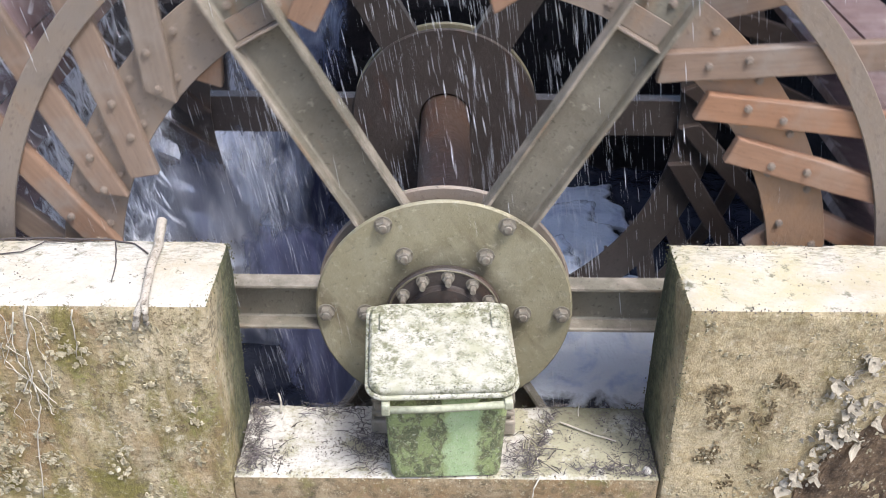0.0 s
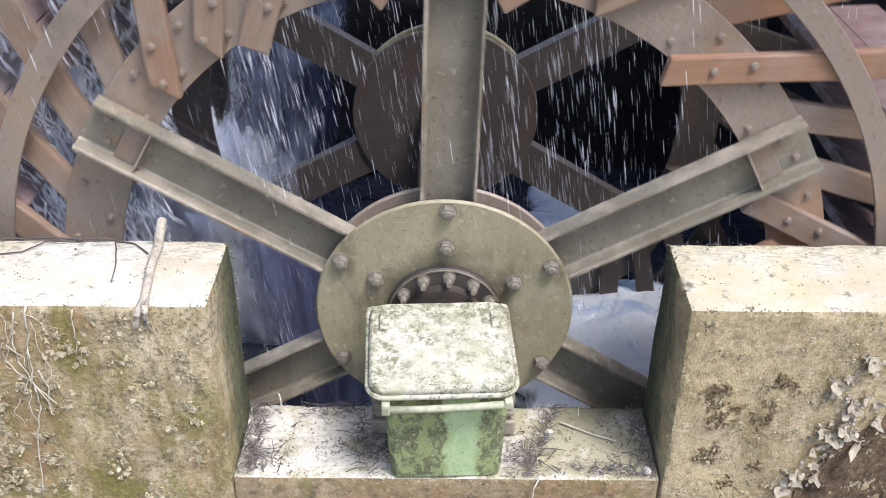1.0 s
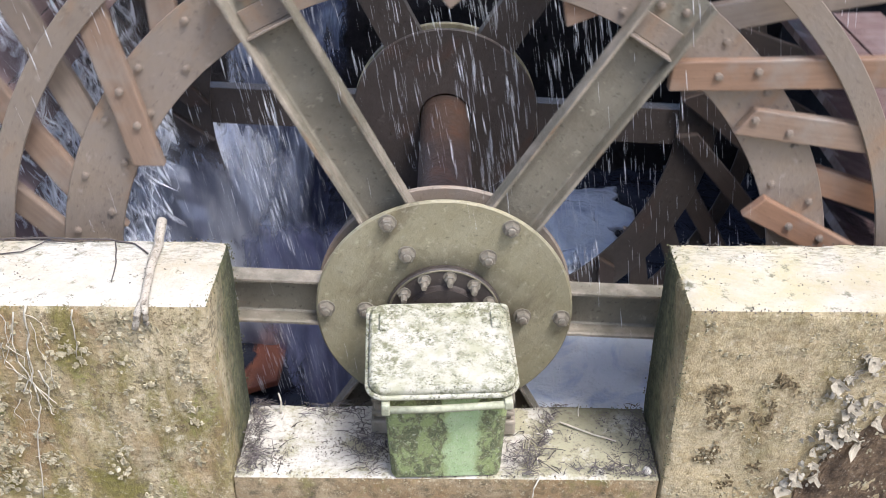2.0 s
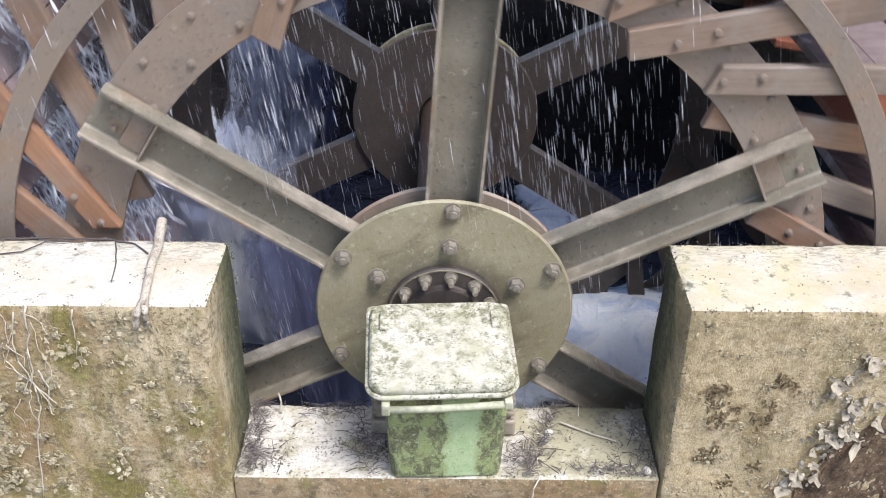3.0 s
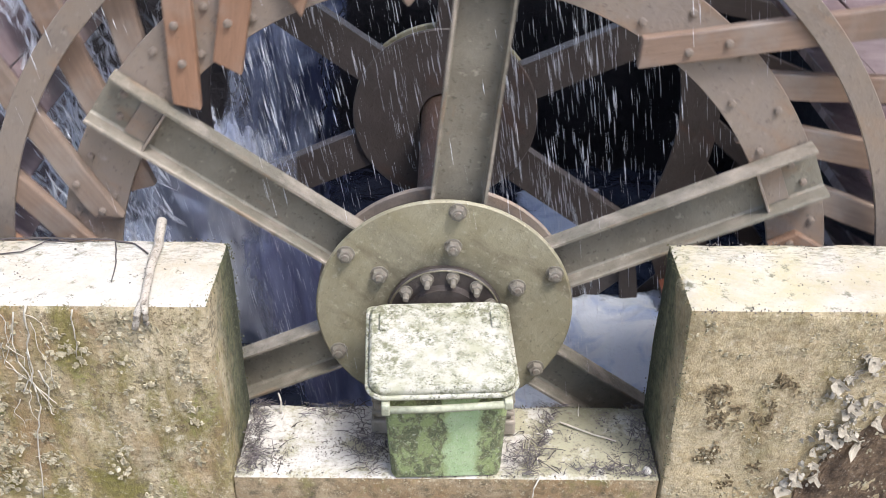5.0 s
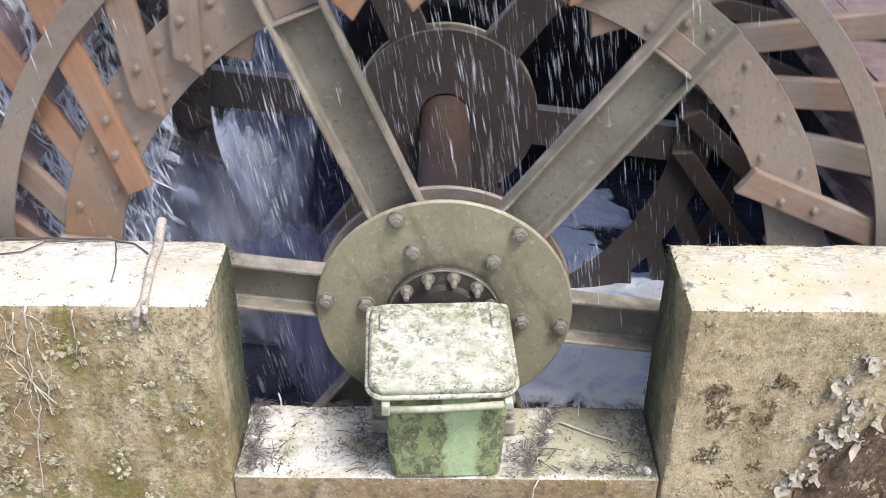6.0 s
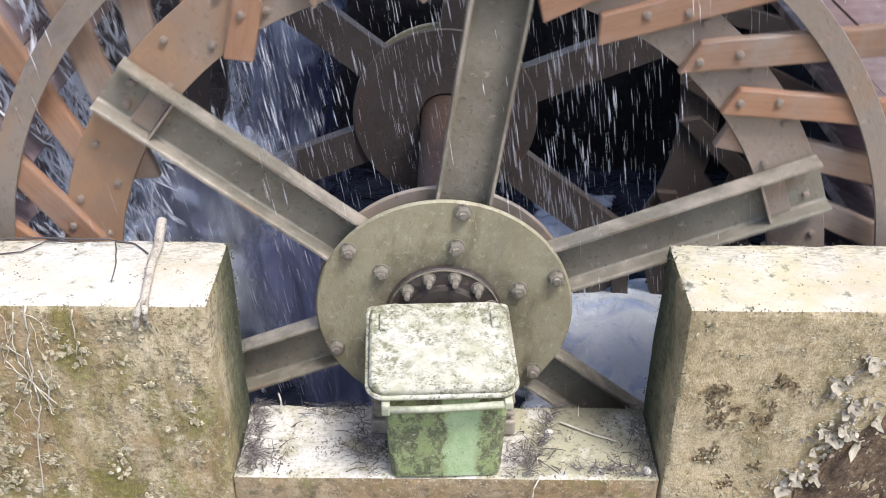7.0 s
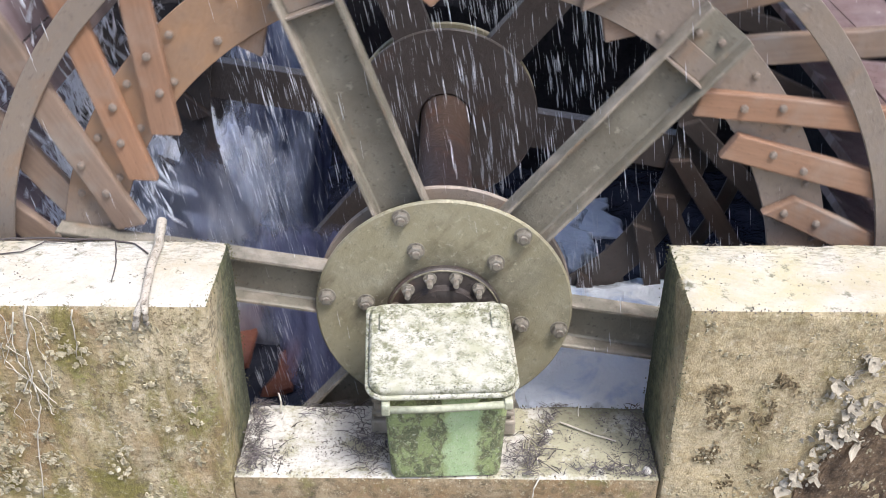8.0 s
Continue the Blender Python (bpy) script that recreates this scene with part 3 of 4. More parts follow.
def plank_mesh(length, tip, seed, cut=0.0, wood=None):
    """A bucket arm along +x from the tip, front at y 0, with a sawn slanted end."""
    rnd = random.Random(seed)
    h, d = 0.041 + rnd.uniform(-0.003, 0.004), 0.034
    bm = bmesh.new()
    box(bm, cut, length, 0, d, -h, h, 0.005)
    for v in bm.verts:
        if v.co.x < cut + 0.02:
            v.co.x += tip * v.co.z
        v.co.z += 0.004 * noise.noise((v.co.x * 4 + seed, 0, 0))
    bmesh.ops.subdivide_edges(bm, edges=[e for e in bm.edges if e.calc_length() > 0.3], cuts=8)
    for v in bm.verts:
        p = v.co + Vector((seed, 0, 0))
        v.co += Vector((0, 0, 0.0035 * noise.noise(p * 7)))
    me = bpy.data.meshes.new("bucket_arm")
    bm.to_mesh(me)
    bm.free()
    me.materials.append(wood or WOOD)
    return me


OFF = 0.75
R_TIP, R_OUT = 0.985, 1.60
S_TIP, S_OUT = math.sqrt(R_TIP ** 2 - OFF ** 2), math.sqrt(R_OUT ** 2 - OFF ** 2)
ARMS = [plank_mesh(S_OUT - S_TIP, t, i) for i, t in enumerate((0.2, -0.15, 0.05, 0.3))]
CUT_ARMS = [plank_mesh(S_OUT - S_TIP, t, i + 4, 0.105) for i, t in enumerate((0.6, 0.5, 0.7, 0.6))]
NEW_ARMS = [plank_mesh(S_OUT - S_TIP, t, i + 8, 0.0, FRESH) for i, t in enumerate((0.2, -0.1, 0.1, 0.3))]
NEW_CUT_ARMS = [plank_mesh(S_OUT - S_TIP, t, i + 12, 0.105, FRESH) for i, t in enumerate((0.6, 0.5, 0.7, 0.6))]
SHADED_ARMS = [plank_mesh(S_OUT - S_TIP, t, i + 16, 0.105, SHADED_WOOD) for i, t in enumerate((0.6, 0.5, 0.7, 0.6))]
ORANGE = {4, 5, 9, 10, 11, 14, 15, 20, 21, 23}


def board_mesh(seed):
    """A bucket board across the wheel's width: three planks side by side."""
    bm = bmesh.new()
    s0 = math.sqrt(1.32 ** 2 - OFF ** 2) - S_TIP
    s1 = S_OUT - S_TIP - 0.01
    for i in range(2):
        a, b = s0 + (s1 - s0) * i / 2, s0 + (s1 - s0) * (i + 1) / 2
        box(bm, a + 0.002, b - 0.002, 0.0, 0.46, -0.034, -0.006 + 0.003 * ((i + seed) % 2), 0.003)
    me = bpy.data.meshes.new("bucket_board")
    bm.to_mesh(me)
    bm.free()
    me.materials.append(RUSTY if seed == 2 else BOARD)
    return me


BOARDS = [board_mesh(0), board_mesh(1), board_mesh(2)]


def arm_pose(k, y):
    """Bucket arm k: its line passes OFF from the axle and cuts radius 1.33 at its own angle."""
    a = 10 * k + 1.7
    way = a + math.degrees(math.asin(OFF / 1.33))
    d = radians(way)
    along = Vector((math.sin(d), 0, math.cos(d)))
    side = Vector((-math.cos(d), 0, math.sin(d)))
    p = along * S_TIP + side * OFF
    m = Matrix((along, Vector((0, 1, 0)), side)).transposed().to_4x4()
    m.translation = Vector((p.x, y, p.z))
    return m


def wheel_side(side):
    flip = Matrix() if side == 0 else MIRROR
    hub(side)
    for k in range(6):
        base = turned(60 * k) if side == 0 else HALF_TURN @ turned(60 * k)
        sp = tagged(share("spoke", SHADED_CHANNEL if side else CHANNEL, base, wheel), "steel spoke, coloured dark for the shade on the far side" if side else "")
        share("cleat", CLEAT, Matrix(), sp)
        for x in (-0.035, 0.035):
            share("bolt", RIVET, Matrix.Translation((x, 0.072, 1.13 + 0.3 * x)), sp)
    for name, r0, r1, y0 in (("inner_ring", 1.015, 1.19, 0.088), ("outer_ring", 1.325, 1.396, 0.040)):
        bm = bmesh.new()
        lathe(bm, ring_outline(r0, r1, y0, y0 + 0.012, 0.002), 180)
        if side:
            bmesh.ops.transform(bm, matrix=MIRROR, verts=bm.verts)
            bmesh.ops.reverse_faces(bm, faces=bm.faces)
        ring = part(name, bm, SHADED_STEEL if side else RIM_STEEL if name == "inner_ring" else RING_STEEL, wheel,
                    "flat steel ring of the wheel rim, coloured dark for the far side's shade" if side else "weathered flat steel ring of the wheel rim")
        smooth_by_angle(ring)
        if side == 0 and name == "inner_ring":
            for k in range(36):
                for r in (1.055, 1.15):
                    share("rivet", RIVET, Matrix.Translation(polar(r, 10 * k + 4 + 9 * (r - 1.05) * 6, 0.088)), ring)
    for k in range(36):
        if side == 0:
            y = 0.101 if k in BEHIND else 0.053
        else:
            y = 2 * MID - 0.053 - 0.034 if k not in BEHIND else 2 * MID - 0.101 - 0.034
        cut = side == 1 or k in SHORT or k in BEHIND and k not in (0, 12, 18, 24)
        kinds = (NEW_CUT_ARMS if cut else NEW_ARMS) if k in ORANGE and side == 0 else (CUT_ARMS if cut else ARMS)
        kinds = SHADED_ARMS if side else kinds
        arm = share("bucket_arm", kinds[(k * 7 + side) % 4], arm_pose(k, y), wheel)
        if k in ORANGE and side == 0:
            tagged(arm, "orange-brown newer wooden bucket arm")
        if side == 0 and k not in BEHIND:
            for r in (1.075, 1.155):
                share("bolt", RIVET, Matrix.Translation((math.sqrt(r * r - OFF * OFF) - S_TIP, 0.0, 0.012 * ((k + int(r * 50)) % 3 - 1))), arm)


wheel_side(0)
wheel_side(1)
for k in range(36):
    share("bucket_board", BOARDS[2 if k == 0 else k % 2], arm_pose(k, 0.103 if k not in BEHIND else 0.136), wheel)
    if k in (0, 35, 18):
        share("bucket_board", BOARDS[2], arm_pose(k, 2 * MID - 0.137 - 0.46), wheel)
bm = bmesh.new()
lathe(bm, ring_outline(0.02, 0.105, -0.05, 2 * MID + 0.05, 0.004), 48)
smooth_by_angle(part("shaft", bm, SHAFT_STEEL, wheel, "dark rust-brown round steel shaft"))

bm = bmesh.new()
lathe(bm, ring_outline(0.01, 0.05, -0.30, -0.045, 0.004), 40)
smooth_by_angle(part("shaft_journal", bm, DARK_STEEL, wheel, "dark steel journal in the bearing"))

# ---- the bearing on the sill and the green cover over it ----
bearing = tagged(new("bearing_block"), "grey ribbed cast-iron bearing block on the sill", "bearing")
bm = bmesh.new()
box(bm, -0.222, 0.222, -0.225, -0.10, SILL + 0.004, SILL + 0.06, 0.008)
part("foot_plate", bm, SPOKE_STEEL, bearing)
bm = bmesh.new()
box(bm, -0.212, 0.212, -0.215, -0.11, SILL + 0.06, -0.052, 0.012)
part("body", bm, SPOKE_STEEL, bearing)
for i in range(4):
    bm = bmesh.new()
    z = SILL + 0.08 + 0.05 * i
    box(bm, -0.218, 0.218, -0.222, -0.103, z, z + 0.016, 0.004)
    part("rib", bm, SPOKE_STEEL, bearing)


def soft_box(name, x0, x1, y0, y1, z0, z1, corner, lean, material, parent, label=""):
    """A box with rounded upright corners that narrows downward by lean."""
    bm = bmesh.new()
    cx, cy = (x0 + x1) / 2, (y0 + y1) / 2
    hx, hy = (x1 - x0) / 2, (y1 - y0) / 2
    rows = []
    h = z1 - z0
    for z, grow in ((z0, 0.985), (z0 + min(0.008, 0.3 * h), 1.0), (z1 - min(0.012, 0.45 * h), 1.0), (z1 - min(0.004, 0.2 * h), 0.985), (z1, 0.955)):
        s = 1 - lean * (z1 - z)
        row = []
        for sx, sy, a0 in ((1, 1, 0), (-1, 1, 90), (-1, -1, 180), (1, -1, 270)):
            for i in range(6):
                a = radians(a0 + 90 * i / 5)
                px = sx * (hx - corner) + corner * math.cos(a)
                py = sy * (hy - corner) + corner * math.sin(a)
                row.append(bm.verts.new((cx + px * s * grow, cy + py * (1 - 0.4 * lean * (z1 - z)) * grow, z)))
        rows.append(row)
    n = len(rows[0])
    for a, b in zip(rows, rows[1:]):
        for i in range(n):
            bm.faces.new((a[i], a[(i + 1) % n], b[(i + 1) % n], b[i]))
    bm.faces.new(rows[0][::-1])
    bm.faces.new(rows[-1])
    ob = smooth_by_angle(part(name, bm, material, parent, label), 40)
    for f in ob.data.polygons:
        if len(f.vertices) > 4:
            f.use_smooth = False
    return ob


TURN = Matrix.Translation((0, -0.3, 0)) @ Matrix.Rotation(radians(3.0), 4, "Z") @ Matrix.Translation((0, 0.3, 0))
cover = tagged(new("cover_box"), "lichen-covered pale green lidded box over the wheel bearing", "box")
soft_box("body", -0.174, 0.182, -0.402, -0.345, SILL + 0.006, 0.03, 0.025, 0.28, GREEN, cover, "green painted body streaked with black algae")
LID_TILT = pose(0, -0.26, 0.075, 5.5, 0, 0)
lid = soft_box("lid", -0.212, 0.194, -0.183, 0.175, -0.014, 0.012, 0.045, 0.0, CRUSTED, cover, "pale lid crusted with white lichen")
lid.matrix_basis = LID_TILT
bm = bmesh.new()
rim = []
for sx, sy, a0, rad in ((1, 1, 0, 0.012), (-1, 1, 90, 0.012), (-1, -1, 180, 0.05), (1, -1, 270, 0.05)):
    for i in range(7):
        a = radians(a0 + 15 * i)
        rim.append((-0.009 + sx * (0.207 - rad) + rad * math.cos(a), -0.004 + sy * (0.184 - rad) + rad * math.sin(a), -0.016))
tube(bm, rim + [rim[0]], 0.0075, 0.0075, 8)
part("lid_rim", bm, CRUSTED, lid, "rolled rim of the lid", True)
top = soft_box("raised_panel", -0.165, 0.155, -0.135, 0.125, 0.010, 0.0140, 0.03, 0.0, CRUSTED, lid)
bm = bmesh.new()
tube(bm, [(-0.168, -0.452, 0.004), (-0.05, -0.453, 0.004), (0.06, -0.453, 0.008), (0.168, -0.452, 0.014)], 0.011, 0.011, 10)
part("front_bar", bm, BAR, cover, "rounded handle bar under the lid", True)
for x in (-0.166, 0.170):
    bm = bmesh.new()
    box(bm, x - 0.012, x + 0.012, -0.464, -0.395, -0.004 + 0.03 * x, 0.030, 0.005)
    part("bar_bracket", bm, BAR, cover)
cover.matrix_basis = TURN
for x in (-0.168, 0.157):
    bm = bmesh.new()
    box(bm, x - 0.014, x + 0.014, 0.05, 0.12, 0.011, 0.024, 0.004)
    part("hinge_pad", bm, CRUSTED, lid)


# ---- what falls and churns behind the wheel ----
def sheet_body(bm, rows, top=2.2):
    """Marks how far each point of a falling sheet lies from its borders, 0 at the border to 1 inside."""
    layer = bm.verts.layers.float["body"]
    nu, nw = len(rows) - 1, len(rows[0]) - 1
    for i, row in enumerate(rows):
        for j, v in enumerate(row):
            v[layer] = min(1.0, 2.4 * min(i / nu, 1 - i / nu), top * j / nw)


bm = bmesh.new()
bm.verts.layers.float.new("body")
nx, nz = 90, 60
grid = [[None] * (nz + 1) for _ in range(nx + 1)]
for i in range(nx + 1):
    for j in range(nz + 1):
        x = -1.35 + 0.97 * i / nx
        z = 0.9 - 2.1 * j / nz
        y = 2.62 - 0.4 * (j / nz) ** 2 + 0.08 * noise.fractal((x * 5, 0, z * 0.8), 0.8, 2, 5)
        grid[i][j] = bm.verts.new((x, y, z))
for i in range(nx):
    for j in range(nz):
        bm.faces.new((grid[i][j], grid[i][j + 1], grid[i + 1][j + 1], grid[i + 1][j]))
sheet_body(bm, grid)
bmesh.ops.solidify(bm, geom=bm.faces[:], thickness=0.06)
tagged(mesh_object("water_curtain", bm, CURTAIN, True), "bluish sheet of falling water with white threads", "water", kind="stuff")


bm = bmesh.new()
bm.verts.layers.float.new("body")
nx, nz = 70, 60
rows = []
for i in range(nx + 1):
    row = []
    for j in range(nz + 1):
        u, w = i / nx, j / nz
        x = -1.66 + 0.95 * u + 0.10 * noise.noise((w * 3, 4, 0)) - 0.25 * (1 - w) * u
        top = -0.12 - 0.45 * u + 0.16 * noise.fractal((u * 4, 3, 0), 0.7, 2, 4)
        z = top - (1.2 + top) * w
        y = 2.55 - 0.75 * w + 0.10 * noise.fractal((x * 3.5, 0, z * 1.6), 0.8, 2, 5)
        row.append(bm.verts.new((x, y, z)))
    rows.append(row)
for i in range(nx):
    for j in range(nz):
        bm.faces.new((rows[i][j], rows[i][j + 1], rows[i + 1][j + 1], rows[i + 1][j]))
sheet_body(bm, rows, 4.0)
bmesh.ops.solidify(bm, geom=bm.faces[:], thickness=0.08)
tagged(mesh_object("cascade", bm, CASCADE, True), "white foaming cascade behind the wheel", "water", kind="stuff")


# spent water dropping from the buckets inside the wheel
bm = bmesh.new()
bm.verts.layers.float.new("body")
nx, nz = 50, 40
rows = []
for i in range(nx + 1):
    row = []
    for j in range(nz + 1):
        u, w = i / nx, j / nz
        x = -0.86 + 0.70 * u + 0.27 * w * (1 - u)
        top = -0.13 + 0.10 * noise.fractal((x * 3, 0, 0), 0.7, 2, 3)
        row.append(bm.verts.new((x, 0.74 + 0.05 * noise.fractal((x * 6, 1, w), 0.8, 2, 5), top + (-1.12 - top) * w)))
    rows.append(row)
for i in range(nx):
    for j in range(nz):
        bm.faces.new((rows[i][j], rows[i][j + 1], rows[i + 1][j + 1], rows[i + 1][j]))
sheet_body(bm, rows, 5.0)
bmesh.ops.solidify(bm, geom=bm.faces[:], thickness=0.03)
tagged(mesh_object("water_veil", bm, VEIL, True), "thin bluish veil of water dropping inside the wheel", "water", kind="stuff")


# spray thrown up between the two sides of the wheel
bm = bmesh.new()
bm.verts.layers.float.new("body")
nx, nz = 50, 40
rows = []
for i in range(nx + 1):
    row = []
    for j in range(nz + 1):
        u, w = i / nx, j / nz
        x = -1.55 + 0.95 * u
        row.append(bm.verts.new((x, 1.22 + 0.06 * noise.fractal((x * 4, 7, w * 2), 0.8, 2, 5), 0.22 - 0.25 * u - (1.30 - 0.25 * u) * w)))
    rows.append(row)
for i in range(nx):
    for j in range(nz):
        bm.faces.new((rows[i][j], rows[i][j + 1], rows[i + 1][j + 1], rows[i + 1][j]))
sheet_body(bm, rows, 2.5)
bmesh.ops.solidify(bm, geom=bm.faces[:], thickness=0.02)
tagged(mesh_object("spray_mist", bm, MIST, True), "white spray mist drifting inside the wheel", "water", kind="stuff")


def foam_patch(seed, w, d, high, material):
    bm = bmesh.new()
    layer = bm.verts.layers.float.new("body")
    bmesh.ops.create_grid(bm, x_segments=60, y_segments=52, size=1)
    for v in bm.verts:
        a = math.atan2(v.co.y, v.co.x)
        edge = 0.82 + 0.26 * noise.fractal((math.cos(a) * 1.3 + seed, math.sin(a) * 1.3, 0), 0.9, 2.2, 4)
        r = max(abs(v.co.x), abs(v.co.y))
        v[layer] = min(1.0, 2.6 * (1 - r))
        x, y = v.co.x * w * edge, v.co.y * d * edge
        lift = max(0.0, 1 - r ** 2) ** 0.5
        v.co = Vector((x, y, -0.10 + min(1.0, 2.2 * lift) * 0.12 + lift * high * (1 + 0.9 * noise.fractal((x * 2.2 + seed, y * 2.2, 0), 1.0, 2, 3))))
    return mesh_object("foam", bm, material, True)


FOAMS = []
for i, (x, y, w, d, up) in enumerate(((0.74, 1.0, 0.74, 0.58, 0.17), (0.30, 1.70, 0.45, 0.5, 0.08), (0.52, 2.2, 0.46, 0.46, 0.0), (0.78, 2.55, 0.34, 0.36, -0.02),
                                      (-1.42, 2.0, 0.45, 0.5, 0.02))):
    ob = tagged(foam_patch(i, w, d, 0.07 if i == 0 else 0.05, FAR_FOAM if i in (1, 2, 3) else FOAM), "patch of white foam on the churned pit water", "foam", "foam on the pit water")
    ob.location = (x, y, WATER_Z + up)
    FOAMS.append((ob, x, y, WATER_Z + up, i))


def drops(seed, clumps, each, x0, x1, y0, y1, tall, size, spread, wild=0.12):
    """A loose handful of falling drops in torn clumps, each drawn out downward and slightly aslant."""
    rnd = random.Random(seed)
    bm = bmesh.new()
    for _ in range(clumps):
        cx, cy, cz = rnd.uniform(x0, x1), rnd.uniform(y0, y1), rnd.uniform(0, tall)
        for _ in range(rnd.randint(1, each)):
            x, y, z = cx + rnd.gauss(0, spread), cy + rnd.gauss(0, spread), cz + rnd.gauss(0, 3.2 * spread)
            y = max(y0, y)
            r = size * rnd.uniform(0.35, 1.5)
            n = r * rnd.uniform(1.5, 9.0)
            slant = 0.16 + rnd.uniform(-wild, wild)
            ends = [bm.verts.new((x - slant * n, y, z + n)), bm.verts.new((x + slant * n, y, z - n))]
            ring = [bm.verts.new((x + r * rnd.uniform(0.6, 1.3) * math.cos(a), y + r * math.sin(a), z - 0.3 * n)) for a in (0, 1.57, 3.14, 4.71)]
            for i in range(4):
                j = (i + 1) % 4
                bm.faces.new((ends[0], ring[i], ring[j]))
                bm.faces.new((ends[1], ring[j], ring[i]))
    bmesh.ops.recalc_face_normals(bm, faces=bm.faces)
    return mesh_object("falling_drops", bm, SPRAY)


SHOWERS = []
STREAMS = (-0.95, -0.28, 0.12, 0.50, -0.6, 0.30, 0.02, -0.42)
for i in range(24):
    band = i % 3
    if band == 0:
        ob = drops(i, 140, 6, -1.15, 1.15, -0.04, 1.2, 2.4, 0.0017, 0.024)
    elif band == 1:
        mid = STREAMS[i // 3]
        ob = drops(i, 80, 8, mid - 0.09, mid + 0.09, 0.12, 0.9, 2.4, 0.0024, 0.016, 0.25)
    else:
        ob = drops(i, 170, 9, -1.9, -1.06, 0.145, 0.5, 1.7, 0.0050, 0.020, 1.2)
    SHOWERS.append(tagged(ob, "shower of white water drops falling through the wheel", "water drops", "falling water", "stuff"))


# ---- small things on the wall ----
def flakes(name, material, spots, seed, size, count, spread, lift=0.004):
    """Clumps of crisp upturned flakes on the wall's front face; spots are (x, z)."""
    rnd = random.Random(seed)
    bm = bmesh.new()
    for cx, cz in spots:
        grow = rnd.uniform(0.6, 1.5)
        for _ in range(max(1, int(count * grow))):
            x, z = cx + rnd.gauss(0, spread * grow), cz + rnd.gauss(0, spread * grow * 0.8)
            if z > TOP - 0.01 or (-0.63 < x < 0.655):
                continue
            r = size * rnd.uniform(0.4, 1.3)
            tilt = Euler((rnd.uniform(-0.7, 0.7), rnd.uniform(0, 6.28), rnd.uniform(-0.7, 0.7))).to_matrix()
            base = Vector((x, FRONT - lift, z))
            n = rnd.randint(8, 12)
            rim = []
            for i in range(n):
                a = 6.283 * i / n
                q = r * rnd.uniform(0.35, 1.35)
                rim.append(Vector((q * math.cos(a), rnd.uniform(-0.35, 0.1) * r, q * math.sin(a))))
            front = [bm.verts.new(base + tilt @ p) for p in rim]
            back = [bm.verts.new(base + tilt @ (p * 0.9) + Vector((0, 0.003, 0))) for p in rim]
            bm.faces.new(front)
            bm.faces.new(back[::-1])
            for i in range(n):
                j = (i + 1) % n
                bm.faces.new((front[i], back[i], back[j], front[j]))
    bmesh.ops.recalc_face_normals(bm, faces=bm.faces)
    return mesh_object(name, bm, material)


rnd = random.Random(4)
west = [(-0.66 - 0.72 * rnd.random() ** 0.9, TOP - 0.03 - 0.75 * rnd.random()) for _ in range(95)]
tagged(flakes("lichen", LICHEN, west, 1, 0.0085, 11, 0.013), "crisp pale grey lichen flakes on the mossy concrete", "lichen", kind="stuff")
east = [(0.69 + 0.62 * rnd.random(), TOP - 0.03 - 0.75 * rnd.random()) for _ in range(55)]
tagged(flakes("lichen", LICHEN, east, 2, 0.005, 8, 0.014), "small pale lichen flakes on the mossy concrete", "lichen", kind="stuff")
crust = [(x + rnd.uniform(-g, g), z + rnd.uniform(-g, g)) for x, z, g, n in
         ((0.745, 0.02, 0.03, 8), (0.776, -0.05, 0.035, 9), (0.76, -0.20, 0.025, 5), (0.934, 0.067, 0.02, 4), (0.92, 0.0, 0.015, 3), (0.90, -0.08, 0.02, 4), (0.90, -0.255, 0.015, 2), (0.825, -0.313, 0.015, 2)) for _ in range(n)]
tagged(flakes("dark_moss", CRUST, crust, 3, 0.0075, 9, 0.011, 0.001), "dark crusted moss patches on the concrete", "moss", kind="stuff")
crust = [(-0.66 - 0.7 * rnd.random(), TOP - 0.05 - 0.6 * rnd.random()) for _ in range(30)]
tagged(flakes("dark_moss", CRUST, crust, 9, 0.0045, 9, 0.014, 0.001), "dark crusted moss patches on the concrete", "moss", kind="stuff")
BAND = ((1.16, 0.15), (1.09, 0.07), (1.14, -0.02), (1.11, -0.10), (1.10, -0.15), (1.06, -0.26), (1.00, -0.33))
edge = []
for (xa, za), (xb, zb) in zip(BAND, BAND[1:]):
    edge += [(xa + (xb - xa) * k / 4 + rnd.uniform(-0.04, 0.04), za + (zb - za) * k / 4) for k in range(4)]
tagged(flakes("loose_plaster", PLASTER, edge, 5, 0.009, 6, 0.022, 0.006), "small crumbled plaster flakes round a spalled hollow", "plaster", kind="stuff")


